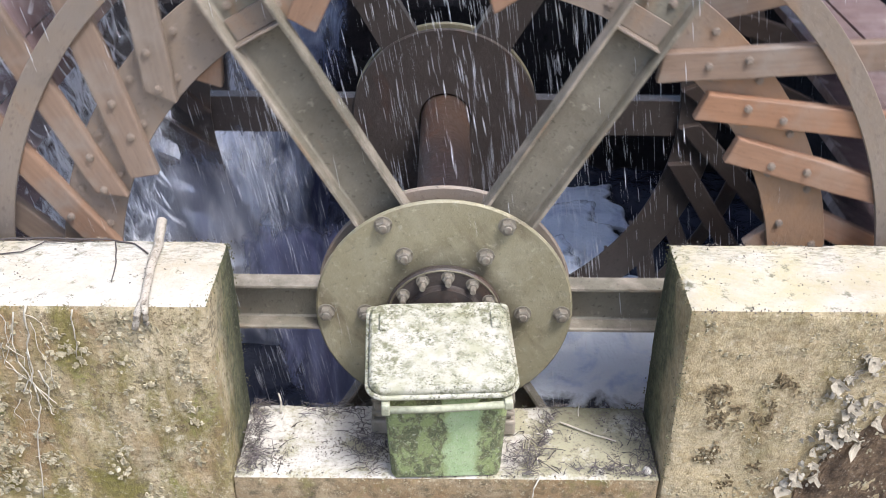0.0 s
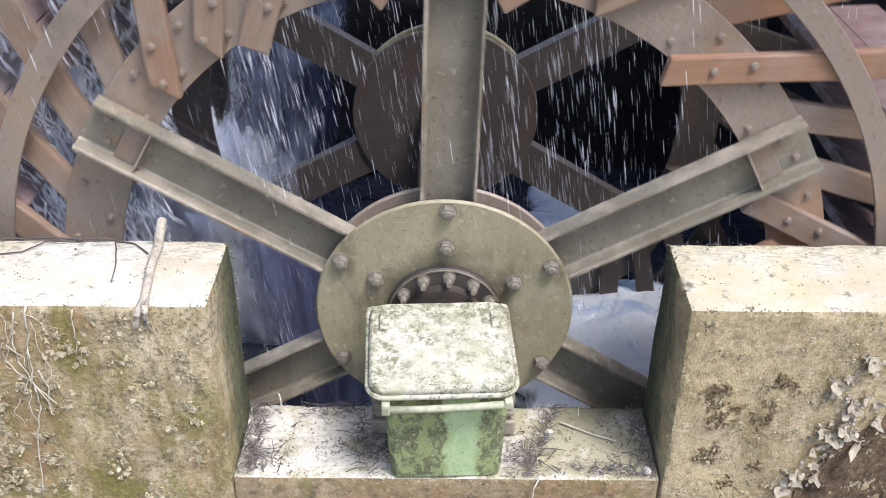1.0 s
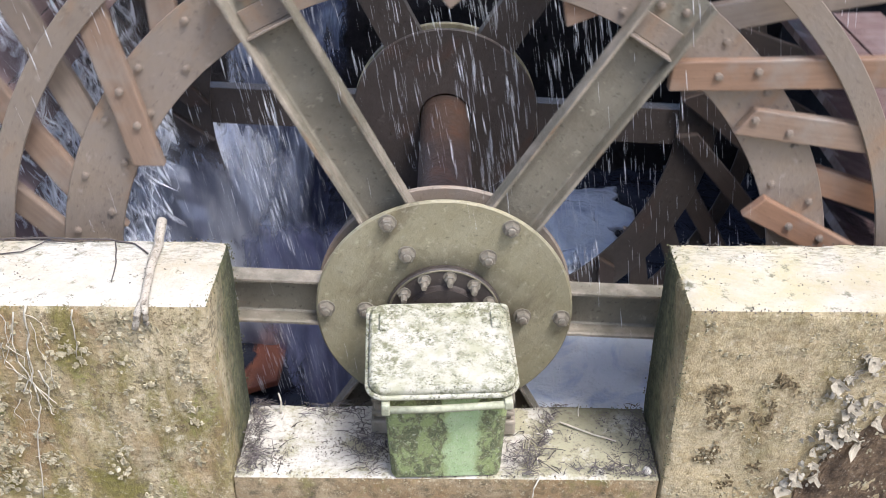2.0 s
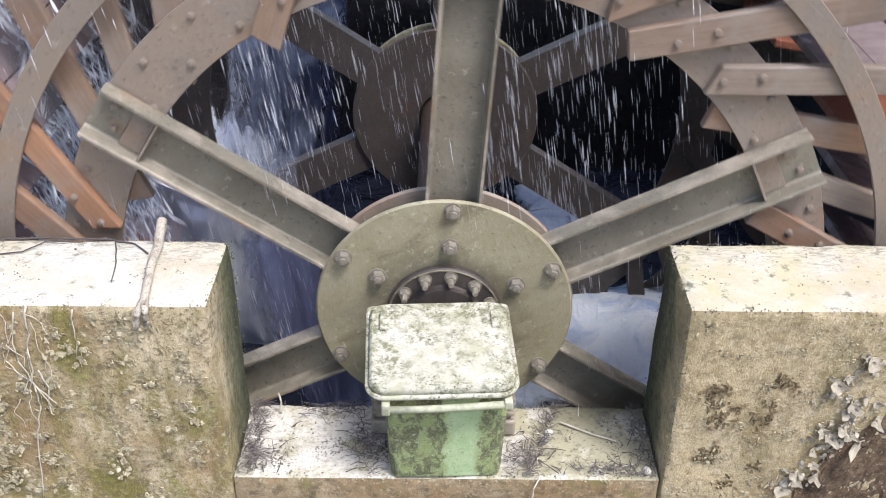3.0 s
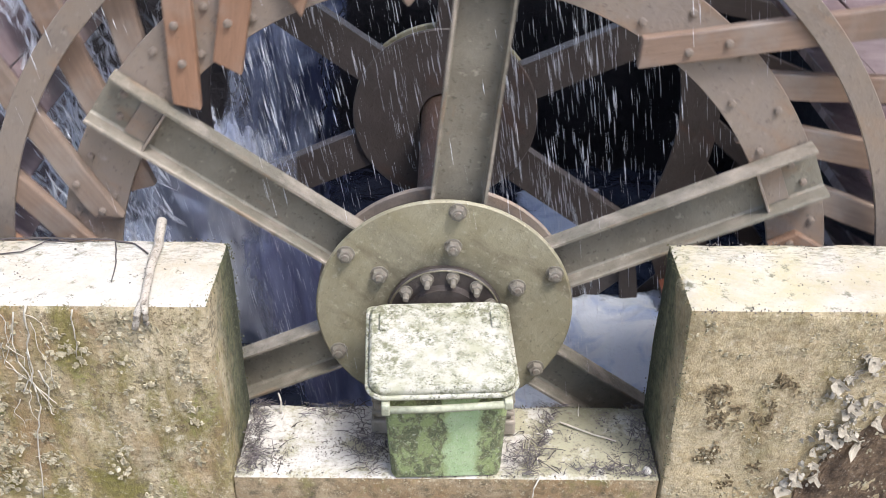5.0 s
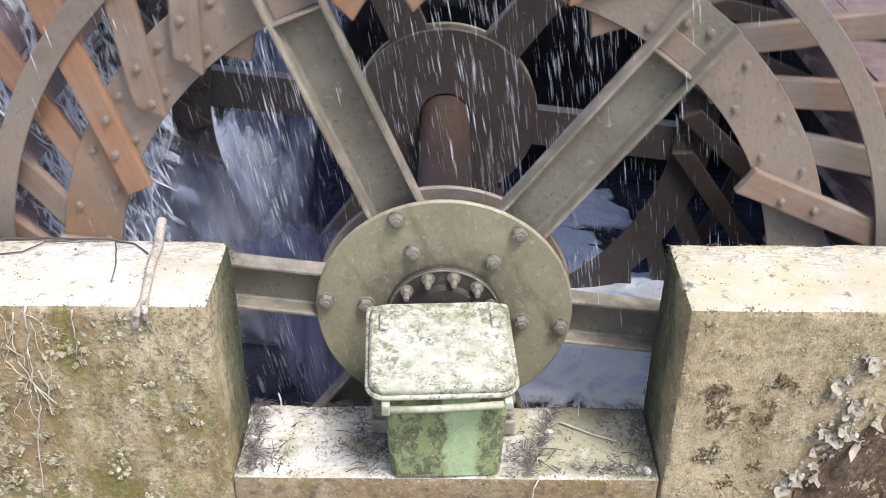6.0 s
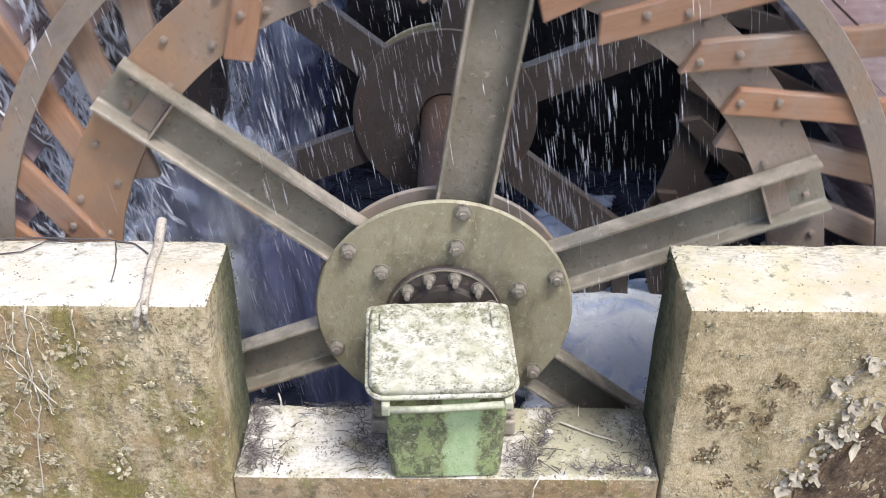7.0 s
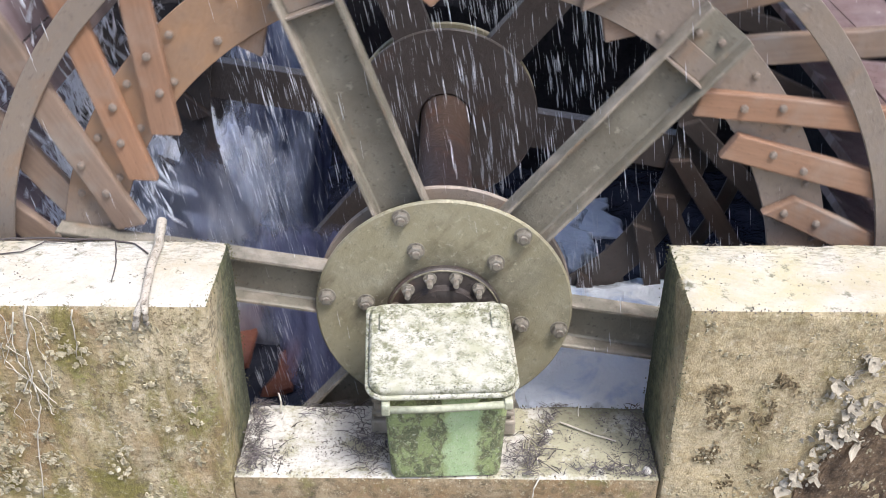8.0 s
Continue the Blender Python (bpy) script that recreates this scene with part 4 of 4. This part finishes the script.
def curled_plate(x, z, size, spin, seed):
    """A flake of plaster peeled off the pier, curling away from it with a torn outline."""
    r = random.Random(seed)
    bm = bmesh.new()
    n, rings = 11, 3
    lean, curl = r.uniform(0.25, 0.7), r.uniform(0.3, 0.9)
    torn = [r.uniform(0.55, 1.25) for _ in range(n)]
    sides = []
    for back in (0, 1):
        rows = [[bm.verts.new((0, 0.003 * back, 0))]]
        for k in range(1, rings + 1):
            row = []
            for i in range(n):
                a = 6.283 * i / n
                q = size * k / rings * torn[i] * (0.95 + 0.5 * noise.noise((math.cos(a) * 1.1 + seed * 3.7, math.sin(a) * 1.1, 0)) + 0.16 * noise.noise((math.cos(a) * 3 + seed, math.sin(a) * 3, 5)))
                u, w = q * math.cos(a), 0.72 * q * math.sin(a)
                out = -lean * (0.6 * size - w) - curl * u * u / size + 0.1 * size * noise.noise((u * 60, w * 60, seed))
                row.append(bm.verts.new((u, min(0.0, out) + 0.003 * back, w)))
            rows.append(row)
        for i in range(n):
            j = (i + 1) % n
            bm.faces.new((rows[0][0], rows[1][i], rows[1][j]))
            for p, q in zip(rows[1:], rows[2:]):
                bm.faces.new((p[i], q[i], q[j], p[j]))
        sides.append(rows[-1])
    for i in range(n):
        j = (i + 1) % n
        bm.faces.new((sides[0][i], sides[1][i], sides[1][j], sides[0][j]))
    bmesh.ops.recalc_face_normals(bm, faces=bm.faces)
    ob = tagged(mesh_object("plaster_flake", bm, PLASTER), "curled pale flake of plaster peeling off the pier", "plaster flake", "peeling plaster")
    ob.matrix_basis = pose(x, FRONT - 0.004, z, 0, spin, 0)


for k, (x, z, size, spin) in enumerate(((1.153, 0.148, 0.026, 20), (1.135, 0.168, 0.018, 80), (1.079, 0.069, 0.026, -35), (1.098, 0.095, 0.018, 60), (1.146, -0.02, 0.030, 15), (1.162, 0.027, 0.020, 100), (1.122, -0.03, 0.020, -60),
                                         (1.098, -0.127, 0.034, 30), (1.075, -0.105, 0.026, -20), (1.122, -0.085, 0.030, 70), (1.175, -0.148, 0.030, 95), (1.15, -0.12, 0.022, 10), (1.021, -0.261, 0.026, 80), (1.03, -0.30, 0.024, 20),
                                         (1.082, -0.283, 0.026, 60), (0.993, -0.33, 0.026, -15), (1.07, -0.235, 0.018, 0), (1.21, -0.06, 0.024, 45), (1.20, 0.0, 0.018, -30), (1.055, -0.18, 0.018, 40))):
    curled_plate(x, z, size, spin, k)

# the spalled hollow below the loose plaster
bm = bmesh.new()
bmesh.ops.create_grid(bm, x_segments=46, y_segments=46, size=1)
for v in bm.verts:
    u, w = (v.co.x + 1) / 2, (v.co.y + 1) / 2
    x = 1.03 + 0.50 * u
    top = -0.33 + 0.30 * min(1.0, u / 0.42) ** 0.8 + 0.06 * noise.fractal((x * 11, 0, 3), 0.7, 2, 5)
    z = -0.75 + (top + 0.75) * w
    rim = min(u, 1 - u, w, 1 - w)
    v.co = Vector((x, FRONT - 0.004 + (0.012 if rim < 0.01 else 0) + 0.007 * noise.fractal((x * 30, z * 30, 0), 0.8, 2, 4), z))
tagged(mesh_object("spalled_patch", bm, SPALL), "dark brown spalled patch with gritty aggregate on the pier", "concrete patch")


def strand(name, points, r0, r1, material, label, category, seed=0, wobble=0.004, sub=5):
    pts = []
    for a, b in zip(points, points[1:]):
        for k in range(sub):
            p = Vector(a).lerp(Vector(b), k / sub)
            n = noise.noise_vector(p * 25 + Vector((seed, 0, 0)))
            pts.append(p + n * wobble)
    pts.append(Vector(points[-1]))
    bm = bmesh.new()
    tube(bm, pts, r0, r1, 7)
    return tagged(mesh_object(name, bm, material, True), label, category)


z = TOP + 0.006
branch = tagged(new("broken_branch"), "pale broken branch with patchy bark lying over the pier's edge", "branch")
for pts, ra, rb, nm in ((((-0.83, -0.02, z + 0.02), (-0.814, -0.105, z + 0.012), (-0.808, -0.222, z + 0.008), (-0.793, -0.332, z + 0.006), (-0.779, -0.42, z)), 0.015, 0.011, "stem"),
                        (((-0.785, -0.40, z), (-0.80, -0.425, z - 0.02), (-0.812, -0.428, 0.25)), 0.013, 0.009, "fork"),
                        (((-0.782, -0.41, z), (-0.778, -0.428, z - 0.015), (-0.776, -0.427, 0.265)), 0.011, 0.007, "fork")):
    ob = strand(nm, pts, ra, rb, BARK, "", "", 3, 0.006)
    ob.parent = branch
for pts, r in ((((-1.40, -0.10, z), (-1.292, -0.095, z), (-1.161, -0.092, z + 0.004), (-1.033, -0.09, z), (-0.964, -0.09, z), (-0.885, -0.112, z), (-0.835, -0.165, z)), 0.0034),
               (((-0.947, -0.092, z), (-0.905, -0.238, z), (-0.897, -0.307, z)), 0.002),
               (((-1.40, -0.18, z), (-1.25, -0.171, z), (-1.19, -0.161, z), (-1.144, -0.11, z), (-1.033, -0.09, z)), 0.0024)):
    strand("vine", pts, r, r * 0.7, DARK_TWIG, "thin dry brown vine along the pier's top", "vine", 8)
f = FRONT - 0.008
for pts, r in ((((-1.092, f, 0.307), (-1.107, f, 0.205), (-1.12, f, 0.109), (-1.122, f, 0.029), (-1.119, f, -0.033), (-1.148, f, -0.118), (-1.19, f, -0.394)), 0.005),
               (((-1.128, f, 0.295), (-1.145, f, 0.223), (-1.151, f, 0.128), (-1.12, f, 0.05), (-1.09, f, -0.03)), 0.004),
               (((-1.10, f, 0.10), (-1.085, f, 0.04), (-1.10, f, -0.02), (-1.09, f, -0.06)), 0.004),
               (((-1.16, f, 0.03), (-1.13, f, 0.06), (-1.10, f, 0.02), (-1.075, f, -0.02)), 0.0035),
               (((-0.967, f, 0.308), (-0.98, f, 0.225), (-0.987, f, 0.149)), 0.004)):
    strand("root", pts, r * 0.62, r * 0.35, TWIG, "pale dry root clinging to the mossy concrete", "root", 5, 0.009)

rnd = random.Random(21)
for k in range(9):
    x, z0 = rnd.uniform(-1.2, -1.04), rnd.uniform(-0.02, 0.30)
    pts = [(x, f, z0)]
    for _ in range(rnd.randint(2, 4)):
        px, _, pz = pts[-1]
        pts.append((px + rnd.uniform(-0.03, 0.035), f, pz - rnd.uniform(0.03, 0.07)))
    strand("root", pts, 0.0014, 0.0008, TWIG, "hair-thin pale root clinging to the mossy concrete", "root", 30 + k, 0.012)

# litter on the sill
rnd = random.Random(11)
PILES = ((-0.565, -0.15, 0.05, 0.10), (-0.55, -0.28, 0.05, 0.08), (-0.25, -0.20, 0.05, 0.08), (-0.20, -0.30, 0.04, 0.06), (0.33, -0.20, 0.04, 0.10), (0.29, -0.33, 0.03, 0.05), (0.59, -0.28, 0.03, 0.10), (0.24, -0.28, 0.05, 0.07))
for k in range(64):
    x, y, wx, wy = PILES[k % len(PILES)]
    p = Vector((rnd.gauss(x, wx), max(FRONT + 0.02, min(BACK - 0.02, rnd.gauss(y, wy))), SILL + 0.008))
    p.x = max(-0.595, min(0.615, p.x))
    a, ln = rnd.uniform(0, 6.28), rnd.uniform(0.02, 0.09)
    q = p + Vector((math.cos(a) * ln, math.sin(a) * ln * 0.8, rnd.uniform(0.0, 0.03)))
    q.x = max(-0.6, min(0.62, q.x))
    q.y = max(FRONT + 0.01, min(BACK - 0.01, q.y))
    strand("twig", (p, p.lerp(q, 0.5) + Vector((0, 0, 0.006)), q), rnd.uniform(0.0011, 0.002), 0.0008, DARK_TWIG if k % 5 else TWIG,
           "thin dry twig lying on the littered sill", "twig", k, 0.006, 3)["group"] = "twigs on the sill"


def twig_mat(x, y, wx, wy, count, seed, turn=0.0):
    """A matted pile of broken twigs and needles, too many to count."""
    r = random.Random(seed)
    bm = bmesh.new()
    for _ in range(count):
        u, w = r.gauss(0, wx), r.gauss(0, wy)
        p = Vector((x + u * math.cos(turn) - w * math.sin(turn), y + u * math.sin(turn) + w * math.cos(turn), SILL + 0.006 + abs(r.gauss(0, 0.007))))
        a, ln = r.uniform(0, 6.28), r.uniform(0.012, 0.05)
        q = p + Vector((math.cos(a) * ln, math.sin(a) * ln, r.uniform(-0.004, 0.016)))
        for e in (p, q):
            e.x, e.y = max(-0.606, min(0.628, e.x)), max(FRONT + 0.012, min(BACK - 0.012, e.y))
        tube(bm, (p, p.lerp(q, 0.5) + Vector((r.uniform(-1, 1), r.uniform(-1, 1), r.uniform(0, 1))) * 0.006, q), r.uniform(0.0008, 0.0018), 0.0006, 4)
    return tagged(mesh_object("twig_mat", bm, MAT_TWIG), "matted pile of dark broken twigs on the sill", "twigs", kind="stuff")


MAT_TWIG = plain("greyish_dead_twig", (0.05, 0.042, 0.045), (0.22, 0.19, 0.18), 30)
twig_mat(-0.58, -0.20, 0.015, 0.09, 190, 1)
twig_mat(-0.565, -0.33, 0.022, 0.035, 100, 2)
twig_mat(-0.23, -0.28, 0.028, 0.06, 170, 3, 0.3)
twig_mat(-0.33, -0.12, 0.06, 0.02, 90, 4)
twig_mat(0.31, -0.24, 0.014, 0.10, 130, 5, -0.3)
twig_mat(0.23, -0.33, 0.03, 0.04, 110, 6)
twig_mat(0.60, -0.25, 0.014, 0.10, 110, 7)
twig_mat(0.50, -0.37, 0.07, 0.014, 90, 8)
strand("straw", ((0.365, -0.169, SILL + 0.008), (0.45, -0.215, SILL + 0.012), (0.531, -0.25, SILL + 0.008)), 0.003, 0.002, TWIG, "pale bent straw lying on the sill", "straw", 2)
strand("stalk", ((-0.515, -0.13, SILL + 0.006), (-0.512, -0.13, SILL + 0.05), (-0.518, -0.128, SILL + 0.085)), 0.004, 0.003, TWIG, "short pale stalk standing on the sill", "stalk", 2)
strand("root", ((0.29, -0.40, SILL + 0.006), (0.27, -0.421, SILL - 0.02), (0.255, -0.42, SILL - 0.16)), 0.003, 0.002, TWIG, "thin pale root hanging over the sill's edge", "root", 6)


def crumbs(name, count, x0, x1, y0, y1, z, size, material, seed, mask):
    r = random.Random(seed)
    bm = bmesh.new()
    while count:
        x, y = r.uniform(x0, x1), r.uniform(y0, y1)
        if noise.noise((x * 9 + seed, y * 9, 0)) < mask:
            if r.random() > 0.08:
                continue
        count -= 1
        s = size * r.uniform(0.4, 1.6)
        m = Matrix.Translation((x, y, z + s * 0.2)) @ Euler((r.uniform(0, 6), r.uniform(0, 6), r.uniform(0, 6))).to_matrix().to_4x4() @ Matrix.Diagonal((s, s * r.uniform(0.4, 1), s * 0.45, 1))
        bmesh.ops.create_icosphere(bm, subdivisions=1, radius=1, matrix=m)
    return mesh_object(name, bm, material)


tagged(crumbs("leaf_litter", 1500, -0.605, 0.63, FRONT + 0.01, BACK - 0.006, SILL, 0.0028, LITTER, 1, 0.16), "dark crumbled leaf litter on the sill", "litter", kind="stuff")
tagged(crumbs("leaf_litter", 110, -1.6, -0.66, FRONT + 0.02, BACK - 0.01, TOP, 0.0026, LITTER, 2, 0.25), "a few dark crumbs of litter on the pier's top", "litter", kind="stuff")
tagged(crumbs("leaf_litter", 160, 0.67, 1.6, FRONT + 0.02, BACK - 0.01, TOP, 0.0026, LITTER, 3, 0.15), "dark crumbs of litter on the pier's top", "litter", kind="stuff")


def edge_moss(count, a, b, size, seed, material):
    """Crumbs of moss and grit along an edge from a to b."""
    r = random.Random(seed)
    a, b = Vector(a), Vector(b)
    bm = bmesh.new()
    while count:
        t = r.random()
        if noise.noise((t * (b - a).length * 14, seed, 0)) < r.uniform(-0.5, 0.5):
            continue
        count -= 1
        s = size * r.uniform(0.4, 1.5)
        p = a.lerp(b, t) + Vector((r.gauss(0, 0.006), r.gauss(0, 0.006), r.gauss(0, 0.004)))
        m = Matrix.Translation(p) @ Euler((r.uniform(0, 6), r.uniform(0, 6), r.uniform(0, 6))).to_matrix().to_4x4() @ Matrix.Diagonal((s, s * r.uniform(0.5, 1), s * 0.6, 1))
        bmesh.ops.create_icosphere(bm, subdivisions=1, radius=1, matrix=m)
    return tagged(mesh_object("edge_moss", bm, material), "crumbs of dark moss along the worn concrete edge", "moss", kind="stuff")


c = 0.004
for k, (a, b, n, mat) in enumerate((((-1.6, FRONT + c, TOP - c), (-0.63, FRONT + c, TOP - c), 420, LICHEN), ((0.65, FRONT + c, TOP - c), (1.6, FRONT + c, TOP - c), 260, LITTER),
                                    ((-0.621 - c, FRONT, TOP - c), (-0.621 - c, BACK, TOP - c), 130, MOSS), ((0.644 + c, FRONT, TOP - c), (0.644 + c, BACK, TOP - c), 150, MOSS),
                                    ((-1.6, BACK - c, TOP - c), (-0.63, BACK - c, TOP - c), 300, LITTER), ((0.65, BACK - c, TOP - c), (1.6, BACK - c, TOP - c), 420, LITTER),
                                    ((-0.60, FRONT + 2 * c, SILL - c), (0.63, FRONT + 2 * c, SILL - c), 420, LICHEN), ((-0.60, BACK - 2 * c, SILL - c), (0.63, BACK - 2 * c, SILL - c), 420, MOSS),
                                    ((-0.612, FRONT + 2 * c, SILL + c), (-0.612, BACK, SILL + c), 220, LITTER), ((0.635, FRONT + 2 * c, SILL + c), (0.635, BACK, SILL + c), 240, LITTER),
                                    ((0.644 + c, FRONT + c, TOP - c), (0.644 + c, FRONT + c, SILL), 240, MOSS), ((-0.621 - c, BACK - c, TOP - c), (-0.621 - c, BACK - c, SILL), 260, MOSS),
                                    ((-0.621 - c, FRONT + c, TOP - c), (-0.621 - c, FRONT + c, SILL), 110, LICHEN), ((0.644 + c, BACK - c, TOP - c), (0.644 + c, BACK - c, SILL), 200, MOSS))):
    edge_moss(n // 2, a, b, 0.0027, k, mat)


def pebble(x, y, r, seed):
    bm = bmesh.new()
    bmesh.ops.create_icosphere(bm, subdivisions=3, radius=r)
    for v in bm.verts:
        v.co *= 1 + 0.25 * noise.noise(v.co * 60 + Vector((seed, 0, 0)))
        v.co.z *= 0.7
    ob = tagged(mesh_object("pebble", bm, PEBBLE, True), "small pale pebble lying on the littered sill", "pebble", "pebbles on the sill")
    ob.location = (x, y, SILL + 0.6 * r)


PEBBLE = plain("pale_pebble", (0.60, 0.56, 0.48), (0.70, 0.67, 0.60), 30)
for i, (x, y, r) in enumerate(((-0.585, -0.251, 0.013), (0.329, -0.213, 0.013), (0.605, -0.375, 0.014), (0.31, -0.16, 0.008), (-0.57, -0.33, 0.008))):
    pebble(x, y, r, i)


# ---- what moves ----
def motions():
    walk(wheel, [(0.25 * i, pose(0, 0, 0, 0, -29.8 + 31.144 * 0.25 * i, 0)) for i in range(33)])
    for ob, x, y, z, i in FOAMS:
        walk(ob, [(0.4 * k, pose(x + 0.07 * math.sin(1.1 * k + i), y + 0.05 * math.cos(1.7 * k + 2 * i),
                                 z + 0.03 * math.sin(2.3 * k + i), 3 * math.sin(k * 1.3 + i), 3 * math.cos(k + i), 9 * math.sin(0.8 * k + i)))
                  for k in range(21)])
    fall = 1.0

    def falling(s):
        return pose(0.5 * s - 0.25, 0, 0.75 - 2.4 * s - 0.6 * s * s)

    def splashing(s):
        return pose(0.2 * s, 0, 0.25 - 0.9 * s - 0.3 * s * s)

    for i, ob in enumerate(SHOWERS):
        rows = []
        start = -fall * i / len(SHOWERS) - 0.017
        place = splashing if i % 3 == 2 else falling
        for n in range(10):
            t0 = start + n * fall
            for s in (0.0, 0.2, 0.4, 0.6, 0.8, 0.966):
                t = t0 + s * fall
                if 0.0 <= t <= 8.0:
                    rows.append((t, place(s)))
        first = (0.0 - start) % fall / fall
        last = (8.0 - start) % fall / fall
        if rows[0][0] > 0.02:
            rows.insert(0, (0.0, place(first)))
        if rows[-1][0] < 7.98:
            rows.append((8.0, place(last)))
        walk(ob, rows)


motions()
